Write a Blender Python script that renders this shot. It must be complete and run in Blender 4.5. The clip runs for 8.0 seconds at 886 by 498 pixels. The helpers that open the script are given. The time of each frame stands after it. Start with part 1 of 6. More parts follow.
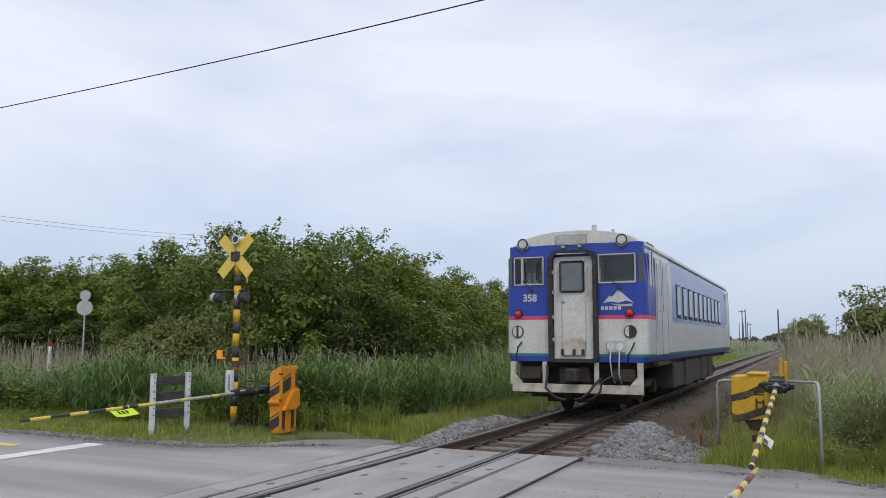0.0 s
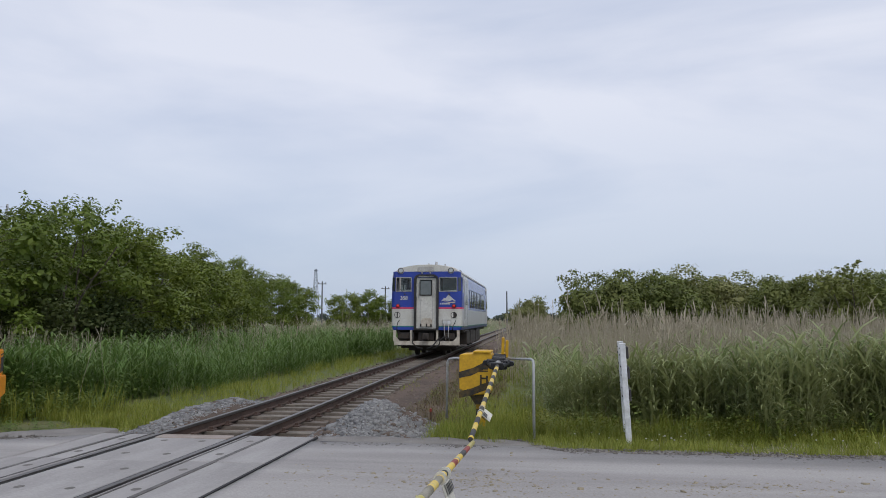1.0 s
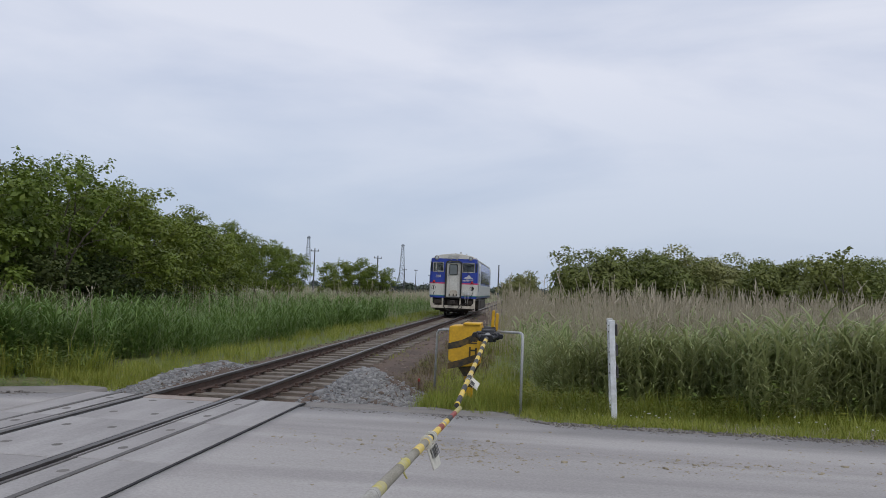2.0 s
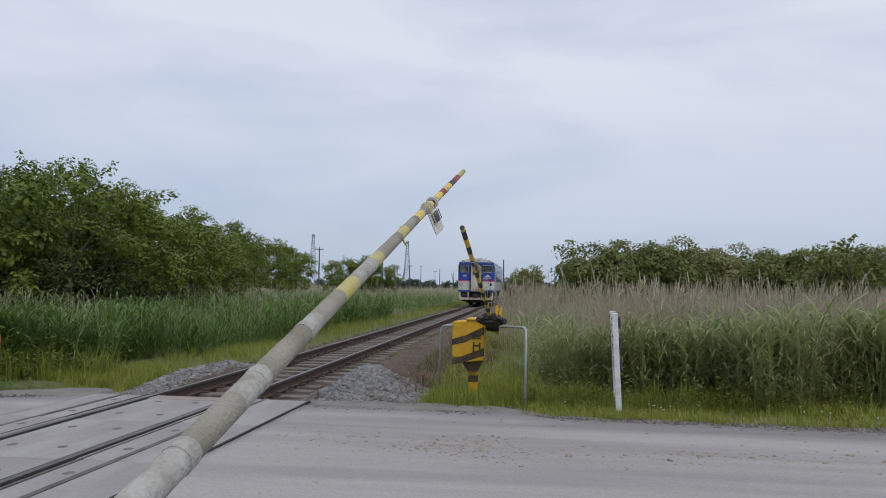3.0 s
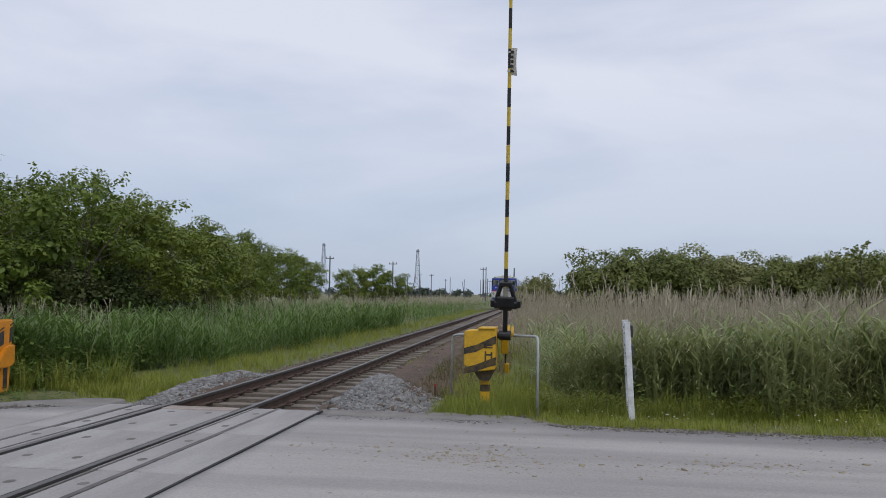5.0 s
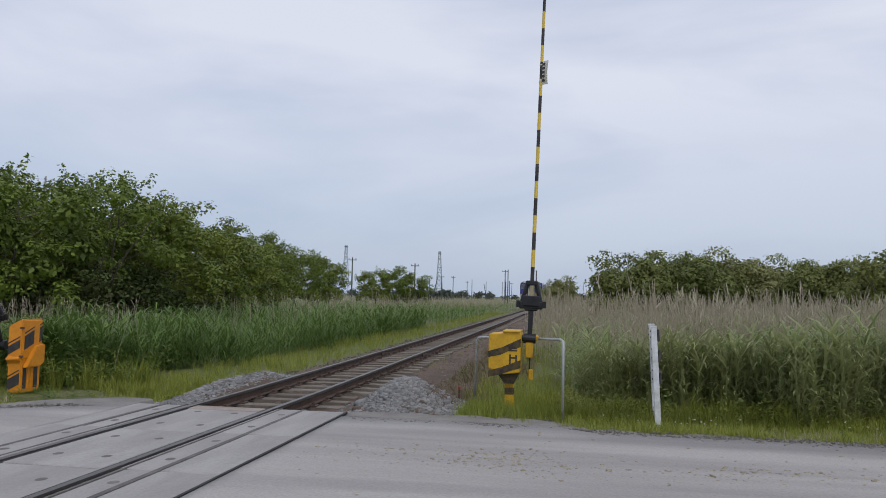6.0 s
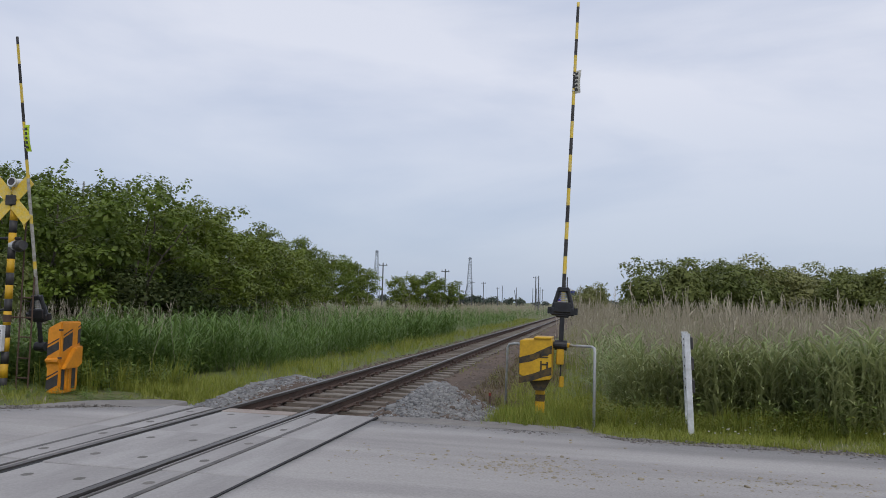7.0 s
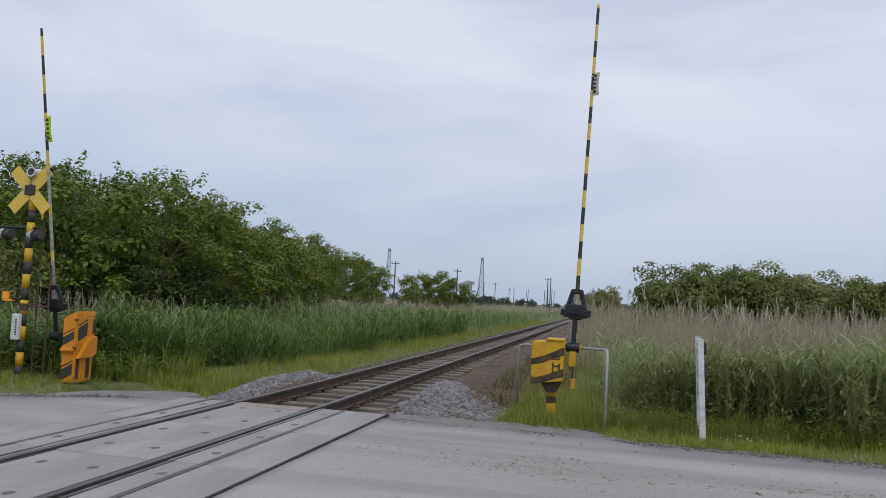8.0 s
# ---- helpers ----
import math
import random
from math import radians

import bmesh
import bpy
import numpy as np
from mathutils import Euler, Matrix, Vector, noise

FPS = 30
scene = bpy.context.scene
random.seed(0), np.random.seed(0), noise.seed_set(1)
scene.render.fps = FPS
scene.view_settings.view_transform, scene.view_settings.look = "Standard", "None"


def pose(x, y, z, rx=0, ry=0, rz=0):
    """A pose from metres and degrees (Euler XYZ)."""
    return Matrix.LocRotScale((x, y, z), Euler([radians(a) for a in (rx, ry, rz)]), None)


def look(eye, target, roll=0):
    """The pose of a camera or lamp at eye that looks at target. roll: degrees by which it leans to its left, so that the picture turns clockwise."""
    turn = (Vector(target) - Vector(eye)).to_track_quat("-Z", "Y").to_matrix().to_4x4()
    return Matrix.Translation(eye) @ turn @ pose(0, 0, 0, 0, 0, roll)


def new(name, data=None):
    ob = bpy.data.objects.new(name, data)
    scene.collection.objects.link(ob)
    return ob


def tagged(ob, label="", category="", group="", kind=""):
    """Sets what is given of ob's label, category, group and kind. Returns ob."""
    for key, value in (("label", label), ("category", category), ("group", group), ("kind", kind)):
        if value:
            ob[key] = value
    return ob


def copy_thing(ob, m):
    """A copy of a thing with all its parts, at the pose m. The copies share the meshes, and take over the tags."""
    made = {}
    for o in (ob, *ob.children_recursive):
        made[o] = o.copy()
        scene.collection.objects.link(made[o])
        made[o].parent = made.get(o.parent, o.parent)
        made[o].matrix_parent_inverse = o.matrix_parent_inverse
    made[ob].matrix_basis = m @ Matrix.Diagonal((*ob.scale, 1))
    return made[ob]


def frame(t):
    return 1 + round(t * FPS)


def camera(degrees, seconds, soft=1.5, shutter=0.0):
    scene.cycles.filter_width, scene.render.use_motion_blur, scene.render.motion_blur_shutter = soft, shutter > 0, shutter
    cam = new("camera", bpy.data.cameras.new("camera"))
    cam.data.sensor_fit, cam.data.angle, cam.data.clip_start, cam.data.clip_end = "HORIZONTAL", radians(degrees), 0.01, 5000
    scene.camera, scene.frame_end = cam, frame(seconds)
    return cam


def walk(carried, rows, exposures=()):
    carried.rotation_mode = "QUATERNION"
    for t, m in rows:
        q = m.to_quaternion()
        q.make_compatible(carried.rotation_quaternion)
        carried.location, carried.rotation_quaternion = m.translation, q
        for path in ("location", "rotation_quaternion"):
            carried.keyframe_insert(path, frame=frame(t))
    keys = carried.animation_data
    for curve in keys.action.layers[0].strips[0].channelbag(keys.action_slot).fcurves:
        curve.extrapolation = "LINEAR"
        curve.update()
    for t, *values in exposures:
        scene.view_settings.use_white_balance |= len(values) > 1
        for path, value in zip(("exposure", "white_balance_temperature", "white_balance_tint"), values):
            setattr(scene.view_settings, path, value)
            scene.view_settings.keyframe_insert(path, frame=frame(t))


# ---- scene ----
cam = camera(58.5, 8.0, soft=0.9)
PATH = [
    (0.0, pose(4.485, -0.004, 1.526, 96.42, -0.11, 25.63)),
    (0.2, pose(4.500, -0.004, 1.530, 96.09, -0.79, 17.27)),
    (0.3, pose(4.508, -0.004, 1.533, 95.87, -0.76, 14.82)),
    (0.5, pose(4.525, -0.004, 1.537, 95.77, -1.11, 11.13)),
    (0.7, pose(4.537, 0.010, 1.540, 95.42, 0.45, 9.25)),
    (0.8, pose(4.543, 0.017, 1.541, 95.23, 0.63, 8.74)),
    (1.0, pose(4.554, 0.029, 1.544, 94.98, -0.14, 7.37)),
    (1.5, pose(4.538, 0.037, 1.539, 93.75, -2.55, 6.65)),
    (3.0, pose(4.594, 0.041, 1.542, 92.63, -1.12, 7.14)),
    (3.5, pose(4.589, 0.029, 1.555, 92.76, -1.14, 7.32)),
    (4.0, pose(4.581, 0.035, 1.557, 92.88, -1.20, 7.31)),
    (5.5, pose(4.578, 0.032, 1.548, 93.34, -0.85, 8.44)),
    (6.0, pose(4.534, 0.031, 1.557, 93.35, -1.23, 9.46)),
    (6.5, pose(4.514, 0.019, 1.558, 93.47, -1.69, 11.42)),
    (7.0, pose(4.525, 0.011, 1.557, 93.71, -1.67, 11.64)),
    (7.5, pose(4.513, -0.027, 1.558, 93.94, -2.77, 11.34)),
    (8.0, pose(4.500, 0.000, 1.550, 93.64, -3.05, 12.46)),
]
walk(cam, PATH, [(0.0, -0.04), (0.5, -0.14), (1.0, -0.22), (1.5, -0.26), (3.0, -0.28), (8.0, -0.28)])

# ---- world, sun ----
world = bpy.data.worlds.new("overcast_sky")
scene.world = world
world.use_nodes = True
wt = world.node_tree
wt.nodes.clear()


def wn(kind, **kw):
    n = wt.nodes.new(kind)
    for k, v in kw.items():
        n.inputs[k].default_value = v
    return n


sky = wt.nodes.new("ShaderNodeTexSky")
sky.sky_type, sky.sun_disc = "NISHITA", False
sky.sun_elevation, sky.sun_rotation = radians(52), radians(150)
sky.air_density, sky.dust_density, sky.ozone_density = 1.0, 2.0, 1.5
coord = wt.nodes.new("ShaderNodeTexCoord")
stretch = wt.nodes.new("ShaderNodeMapping")
stretch.inputs["Scale"].default_value = (0.9, 0.8, 3.4)
stretch.inputs["Rotation"].default_value = (0.1, 0.25, 0.5)
wt.links.new(coord.outputs["Generated"], stretch.inputs["Vector"])
cloud = wn("ShaderNodeTexNoise", Scale=1.7, Detail=6.0, Roughness=0.5, Distortion=0.4)
wt.links.new(stretch.outputs[0], cloud.inputs["Vector"])
cover = wt.nodes.new("ShaderNodeValToRGB")
cover.color_ramp.elements[0].position, cover.color_ramp.elements[0].color = 0.36, (0.570, 0.635, 0.80, 1)
cover.color_ramp.elements[1].position, cover.color_ramp.elements[1].color = 0.60, (0.825, 0.85, 0.955, 1)
wt.links.new(cloud.outputs[0], cover.inputs[0])
# the cloud deck thins towards the horizon and lets the blue haze through
rise = wt.nodes.new("ShaderNodeSeparateXYZ")
wt.links.new(coord.outputs["Generated"], rise.inputs[0])
low = wt.nodes.new("ShaderNodeMapRange")
low.inputs["From Min"].default_value, low.inputs["From Max"].default_value = 0.0, 0.26
low.inputs["To Min"].default_value, low.inputs["To Max"].default_value = 0.85, 0.0
wt.links.new(rise.outputs["Z"], low.inputs["Value"])
haze = wt.nodes.new("ShaderNodeMixRGB")
haze.inputs[2].default_value = (0.455, 0.55, 0.715, 1)
wt.links.new(low.outputs[0], haze.inputs[0])
wt.links.new(cover.outputs[0], haze.inputs[1])
deck = wn("ShaderNodeBackground", Strength=1.0)
wt.links.new(haze.outputs[0], deck.inputs["Color"])
clear = wn("ShaderNodeBackground", Strength=0.02)
wt.links.new(sky.outputs[0], clear.inputs["Color"])
both = wt.nodes.new("ShaderNodeAddShader")
out = wt.nodes.new("ShaderNodeOutputWorld")
wt.links.new(deck.outputs[0], both.inputs[0])
wt.links.new(clear.outputs[0], both.inputs[1])
wt.links.new(both.outputs[0], out.inputs["Surface"])

sun_data = bpy.data.lights.new("sun", "SUN")
sun_data.energy, sun_data.angle, sun_data.color = 1.25, radians(30), (1.0, 0.96, 0.9)
sun = new("sun", sun_data)
sun.matrix_world = look((0, 0, 60), Vector((0, 0, 60)) - Vector((math.sin(radians(150)) * math.cos(radians(52)),
                        math.cos(radians(150)) * math.cos(radians(52)), math.sin(radians(52)))))
scene.view_settings.exposure = 0.0


# ---- materials ----
def mat(name, col, rough=0.65, metal=0.0, dark=0.6, scale=3.0, fine=40.0, bump=0.15, dirt=None, amount=0.4,
        island=0.0, piece=0.0, tint=None, spec=0.5, stretch=None):
    """Paint or stuff with stains at two scales, relief, and variation per leaf (island) or per piece."""
    m = bpy.data.materials.new(name)
    m.use_nodes = True
    t = m.node_tree
    p = t.nodes["Principled BSDF"]
    p.inputs["Roughness"].default_value, p.inputs["Metallic"].default_value = rough, metal
    p.inputs["Specular IOR Level"].default_value = spec
    tc = t.nodes.new("ShaderNodeTexCoord")
    big = t.nodes.new("ShaderNodeTexNoise")
    big.inputs["Scale"].default_value, big.inputs["Detail"].default_value = scale, 6
    small = t.nodes.new("ShaderNodeTexNoise")
    small.inputs["Scale"].default_value, small.inputs["Detail"].default_value = fine, 4
    for n in (big, small):
        t.links.new(tc.outputs["Object"], n.inputs["Vector"])
    if stretch:
        mp = t.nodes.new("ShaderNodeMapping")
        mp.inputs["Scale"].default_value = stretch
        t.links.new(tc.outputs["Object"], mp.inputs["Vector"])
        t.links.new(mp.outputs[0], big.inputs["Vector"])
    ramp = t.nodes.new("ShaderNodeValToRGB")
    ramp.color_ramp.elements[0].position, ramp.color_ramp.elements[1].position = 0.3, 0.62
    other = dirt if dirt else tuple(c * dark for c in col)
    a = amount if dirt else 1.0
    ramp.color_ramp.elements[0].color = (*[c * (1 - a) + o * a for c, o in zip(col, other)], 1)
    ramp.color_ramp.elements[1].color = (*col, 1)
    t.links.new(big.outputs[0], ramp.inputs[0])
    grain = t.nodes.new("ShaderNodeMapRange")
    grain.inputs["To Min"].default_value, grain.inputs["To Max"].default_value = 0.72, 1.22
    t.links.new(small.outputs[0], grain.inputs[0])
    mul = t.nodes.new("ShaderNodeVectorMath")
    mul.operation = "SCALE"
    t.links.new(ramp.outputs[0], mul.inputs[0])
    t.links.new(grain.outputs[0], mul.inputs["Scale"])
    last = mul.outputs[0]
    if island or piece:
        if island:
            src = t.nodes.new("ShaderNodeNewGeometry").outputs["Random Per Island"]
        else:
            src = t.nodes.new("ShaderNodeObjectInfo").outputs["Random"]
        mixn = t.nodes.new("ShaderNodeMixRGB")
        mixn.inputs[2].default_value = (*(tint or tuple(c * 0.5 for c in col)), 1)
        f = t.nodes.new("ShaderNodeMath")
        f.operation, f.inputs[1].default_value = "MULTIPLY", island or piece
        t.links.new(src, f.inputs[0])
        t.links.new(f.outputs[0], mixn.inputs[0])
        t.links.new(last, mixn.inputs[1])
        last = mixn.outputs[0]
    t.links.new(last, p.inputs["Base Color"])
    if bump:
        b = t.nodes.new("ShaderNodeBump")
        b.inputs["Strength"].default_value, b.inputs["Distance"].default_value = bump, 0.02
        t.links.new(small.outputs[0], b.inputs["Height"])
        t.links.new(b.outputs[0], p.inputs["Normal"])
    return m


def leaf_mat(name, col, tint, island=0.8, through_light=0.3, scale=0.6, rough=0.55, dark=0.5):
    """Foliage: a leaf that lets some light through."""
    m = mat(name, col, rough=rough, dark=dark, scale=scale, fine=9.0, bump=0.0, island=island, tint=tint, spec=0.3)
    t = m.node_tree
    p = t.nodes["Principled BSDF"]
    tr = t.nodes.new("ShaderNodeBsdfTranslucent")
    src = p.inputs["Base Color"].links[0].from_socket
    # each plant has its own tone
    own = t.nodes.new("ShaderNodeObjectInfo")
    far_off = t.nodes.new("ShaderNodeMath")
    far_off.operation, far_off.inputs[1].default_value = "MULTIPLY", 0.3
    t.links.new(own.outputs["Random"], far_off.inputs[0])
    tone = t.nodes.new("ShaderNodeMixRGB")
    tone.inputs[2].default_value = (*(c * k for c, k in zip(tint, (1.25, 1.1, 1.0))), 1)
    t.links.new(far_off.outputs[0], tone.inputs[0])
    t.links.new(src, tone.inputs[1])
    src = tone.outputs[0]
    t.links.new(src, p.inputs["Base Color"])
    t.links.new(src, tr.inputs["Color"])
    mixs = t.nodes.new("ShaderNodeMixShader")
    mixs.inputs[0].default_value = through_light
    t.links.new(p.outputs[0], mixs.inputs[1])
    t.links.new(tr.outputs[0], mixs.inputs[2])
    t.links.new(mixs.outputs[0], t.nodes["Material Output"].inputs["Surface"])
    return m


def glow(name, col, strength):
    m = bpy.data.materials.new(name)
    m.use_nodes = True
    p = m.node_tree.nodes["Principled BSDF"]
    p.inputs["Base Color"].default_value = (*col, 1)
    p.inputs["Emission Color"].default_value = (*col, 1)
    p.inputs["Emission Strength"].default_value = strength
    p.inputs["Roughness"].default_value = 0.25
    return m


def glass(name, col=(0.75, 0.85, 0.85)):
    m = bpy.data.materials.new(name)
    m.use_nodes = True
    p = m.node_tree.nodes["Principled BSDF"]
    p.inputs["Base Color"].default_value = (*col, 1)
    p.inputs["Roughness"].default_value = 0.03
    p.inputs["Transmission Weight"].default_value = 1.0
    p.inputs["IOR"].default_value = 1.4
    return m


M = dict(
    soil=mat("soil", (0.128, 0.088, 0.064), 0.95, dark=0.5, scale=0.8, fine=25, bump=0.6),
    turf=mat("turf", (0.105, 0.135, 0.036), 0.95, dirt=(0.13, 0.11, 0.055), amount=0.8, scale=0.5, fine=14, bump=0.6),
    asphalt=mat("worn_asphalt", (0.372, 0.354, 0.340), 0.9, dirt=(0.222, 0.209, 0.203), amount=0.85, scale=1.5, fine=45, bump=0.4, stretch=(0.10, 0.9, 1)),
    dust=mat("sandy_dust", (0.225, 0.21, 0.195), 0.95, dark=0.7, scale=2, fine=60, bump=0.4),
    sand=mat("yellowish_sand", (0.40, 0.35, 0.25), 0.95, dark=0.7, scale=2, fine=60, bump=0.3, island=0.8, tint=(0.26, 0.22, 0.15)),
    hole=mat("dirt_filled_hole", (0.18, 0.168, 0.155), 0.95, bump=0.2),
    tar=mat("dark_joint", (0.03, 0.03, 0.032), 0.9, bump=0.3),
    concrete=mat("old_concrete", (0.362, 0.348, 0.338), 0.88, dirt=(0.225, 0.213, 0.208), amount=0.85, scale=1.6, fine=40, bump=0.3, stretch=(1.6, 0.22, 1), piece=0.4, tint=(0.27, 0.255, 0.25)),
    stained=mat("rust_stained_concrete", (0.345, 0.30, 0.27), 0.9, dirt=(0.22, 0.17, 0.14), amount=0.85, scale=3.0, fine=40, bump=0.3),
    groove=mat("dirt_filled_groove", (0.095, 0.090, 0.088), 0.95, dirt=(0.17, 0.16, 0.152), amount=0.8, scale=4, fine=50, bump=0.3),
    fines=mat("grey_brown_fines", (0.25, 0.23, 0.21), 0.95, dark=0.7, scale=6, fine=60, bump=0.3, island=0.8, tint=(0.12, 0.11, 0.10)),
    road_paint=mat("road_paint", (0.74, 0.74, 0.72), 0.8, dirt=(0.35, 0.35, 0.34), amount=0.6, scale=5, fine=60),
    rail_top=mat("polished_rail", (0.135, 0.125, 0.12), 0.42, 0.6, dark=0.7, scale=3, bump=0.03),
    rust=mat("rusty_rail", (0.088, 0.055, 0.042), 0.85, dark=0.6, scale=4, fine=50, bump=0.3),
    sleeper=mat("weathered_sleeper", (0.235, 0.205, 0.172), 0.92, dark=0.5, scale=5, fine=70, bump=0.6, piece=0.7, tint=(0.125, 0.10, 0.082)),
    gravel=mat("crushed_stone", (0.36, 0.36, 0.355), 0.9, dark=0.7, scale=6, fine=60, bump=0.3, island=0.85, tint=(0.13, 0.13, 0.135)),
    ballast=mat("brown_ballast", (0.205, 0.165, 0.135), 0.95, dark=0.7, scale=4, fine=60, bump=0.3, island=0.7, tint=(0.09, 0.067, 0.053)),
    yellow=mat("old_yellow_paint", (0.62, 0.36, 0.012), 0.55, dirt=(0.40, 0.22, 0.01), amount=0.6, scale=5, fine=30, bump=0.08),
    orange=mat("orange_fibreglass", (0.72, 0.27, 0.012), 0.42, dark=0.85, scale=3, fine=20, bump=0.04),
    black=mat("black_paint", (0.022, 0.022, 0.024), 0.6, dirt=(0.09, 0.08, 0.07), amount=0.5, scale=9, fine=40),
    worn_black=mat("worn_black_stripe", (0.028, 0.026, 0.022), 0.75, dirt=(0.16, 0.10, 0.02), amount=0.7, scale=14, fine=45),
    machine=mat("greasy_black_iron", (0.025, 0.026, 0.03), 0.45, 0.3, dark=0.6, scale=10, fine=50),
    galvanised=mat("galvanised_pipe", (0.46, 0.47, 0.47), 0.5, 0.25, dark=0.75, scale=7, fine=40, bump=0.05),
    white=mat("weathered_white_paint", (0.66, 0.68, 0.70), 0.6, dirt=(0.35, 0.35, 0.33), amount=0.6, scale=6, fine=30),
    rubber=mat("black_rubber", (0.018, 0.018, 0.019), 0.75, dirt=(0.06, 0.055, 0.05), amount=0.6, scale=8),
    pole_grey=mat("worn_grey_boom", (0.335, 0.315, 0.262), 0.85, dirt=(0.19, 0.172, 0.12), amount=0.9, scale=5, fine=130, bump=0.5),
    pole_white=mat("peeling_white_band", (0.45, 0.44, 0.41), 0.85, dirt=(0.25, 0.23, 0.18), amount=0.9, scale=16, fine=110, bump=0.5),
    pole_yellow=mat("faded_yellow_band", (0.50, 0.43, 0.09), 0.8, dirt=(0.42, 0.40, 0.30), amount=0.9, scale=22, fine=60),
    boom_yellow=mat("boom_yellow", (0.72, 0.50, 0.04), 0.55, dirt=(0.55, 0.5, 0.3), amount=0.5, scale=15),
    red_tape=mat("faded_red_tape", (0.30, 0.045, 0.03), 0.6, dark=0.6, scale=20),
    lime=mat("lime_placard", (0.60, 0.82, 0.02), 0.5, dark=0.85, scale=6, bump=0.0),
    placard=mat("off_white_placard", (0.62, 0.60, 0.52), 0.6, dark=0.75, scale=9, bump=0.0),
    cream=mat("cream_train_paint", (0.60, 0.60, 0.565), 0.38, dirt=(0.44, 0.41, 0.35), amount=0.55, scale=1.8, fine=18, bump=0.02),
    silver_side=mat("dusty_white_side_paint", (0.52, 0.53, 0.54), 0.33, dirt=(0.42, 0.41, 0.40), amount=0.5, scale=1.2, fine=14, bump=0.02),
    blue=mat("blue_train_paint", (0.020, 0.052, 0.36), 0.3, dirt=(0.03, 0.05, 0.22), amount=0.6, scale=2, fine=16, bump=0.02),
    side_blue=mat("lighter_blue_side_paint", (0.11, 0.16, 0.40), 0.25, dirt=(0.16, 0.18, 0.34), amount=0.6, scale=1.4, fine=14, bump=0.02),
    pink=mat("pink_stripe", (0.62, 0.07, 0.17), 0.4, dark=0.8, scale=4, bump=0.0),
    teal=mat("teal_stripe", (0.03, 0.20, 0.19), 0.4, dark=0.8, scale=4, bump=0.0),
    beam=mat("dirty_cream_skirt", (0.58, 0.54, 0.46), 0.6, dirt=(0.26, 0.20, 0.15), amount=0.7, scale=5, fine=30),
    # soot, and the shade below the floor, put into one dark colour
    under=mat("sooty_shaded_underframe", (0.030, 0.026, 0.024), 0.8, dirt=(0.07, 0.05, 0.035), amount=0.6, scale=5),
    roof=mat("grey_train_roof", (0.50, 0.50, 0.48), 0.6, dirt=(0.28, 0.26, 0.24), amount=0.7, scale=2),
    cab=mat("cab_interior", (0.38, 0.40, 0.40), 0.7, dark=0.6, scale=2),
    pane=glass("train_glass"),
    red=glow("red_tail_lamp", (0.55, 0.02, 0.03), 0.12),
    lens=mat("clear_lamp_lens", (0.52, 0.55, 0.55), 0.12, 0.3, dark=0.75, scale=12, bump=0.0),
    amber=glow("amber_beacon", (0.85, 0.30, 0.01), 0.12),
    rustframe=mat("rusty_frame", (0.10, 0.062, 0.043), 0.85, dark=0.6, scale=9, fine=60, bump=0.2),
    wood=mat("dark_plank", (0.035, 0.033, 0.034), 0.8, dirt=(0.09, 0.085, 0.08), amount=0.6, scale=12, fine=60, bump=0.3),
    bark=mat("grey_bark", (0.13, 0.11, 0.085), 0.95, dark=0.5, scale=6, fine=30, bump=0.7),
    far_pole=mat("far_pole", (0.10, 0.105, 0.12), 0.8, dark=0.8),
    far_steel=mat("far_lattice_steel", (0.22, 0.25, 0.30), 0.7, dark=0.85),
    # the greyed green carries the haze of distance in its colour
    far_wood=leaf_mat("haze_tinted_far_woods", (0.075, 0.105, 0.075), (0.06, 0.08, 0.065), 0.6, 0.15),
    leaf=leaf_mat("tree_leaf", (0.128, 0.195, 0.028), (0.205, 0.255, 0.045), 0.6, 0.25, 0.8, 0.45, 0.34),
    # tree leaf again, with the canopy's shade put into a darker colour
    under_leaf=leaf_mat("shade_darkened_leaf", (0.050, 0.085, 0.022), (0.105, 0.125, 0.04), 0.8, 0.2, 1.1, 0.6, 0.5),
    leaf_b=leaf_mat("bush_leaf", (0.125, 0.170, 0.040), (0.205, 0.225, 0.066), 0.55, 0.25, 1.3, 0.55, 0.45),
    leaf_c=leaf_mat("pale_willow_leaf", (0.19, 0.225, 0.080), (0.28, 0.285, 0.115), 0.55, 0.28, 1.3, 0.55, 0.55),
    reed_b=leaf_mat("reed_leaf_bank", (0.080, 0.175, 0.034), (0.175, 0.255, 0.075), 0.9, 0.32, 0.8, 0.5, 0.75),
    herb=leaf_mat("broad_herb_leaf", (0.085, 0.165, 0.030), (0.19, 0.25, 0.06), 0.8, 0.3),
    reed=leaf_mat("reed_leaf", (0.225, 0.292, 0.105), (0.39, 0.425, 0.215), 0.85, 0.38, 0.9, 0.5, 0.8),
    grass=leaf_mat("verge_grass", (0.165, 0.250, 0.030), (0.315, 0.325, 0.070), 0.85, 0.32, 1.5, 0.55, 0.7),
    straw=leaf_mat("dry_reed", (0.50, 0.455, 0.355), (0.37, 0.33, 0.25), 0.9, 0.25, 0.8, 0.8, 0.85),
    dead=leaf_mat("brown_dead_weed", (0.23, 0.17, 0.115), (0.15, 0.14, 0.06), 0.9, 0.2, 0.8, 0.8, 0.7),
    bloom=mat("small_white_flower", (0.72, 0.72, 0.62), 0.7, bump=0.0),
    weed=leaf_mat("yellow_weed", (0.24, 0.23, 0.03), (0.12, 0.18, 0.03), 0.8, 0.3),
)


# ---- building helpers ----
def empty(name, m, label="", category="", group="", kind=""):
    ob = new(name)
    ob.matrix_basis = m
    return tagged(ob, label, category, group, kind)


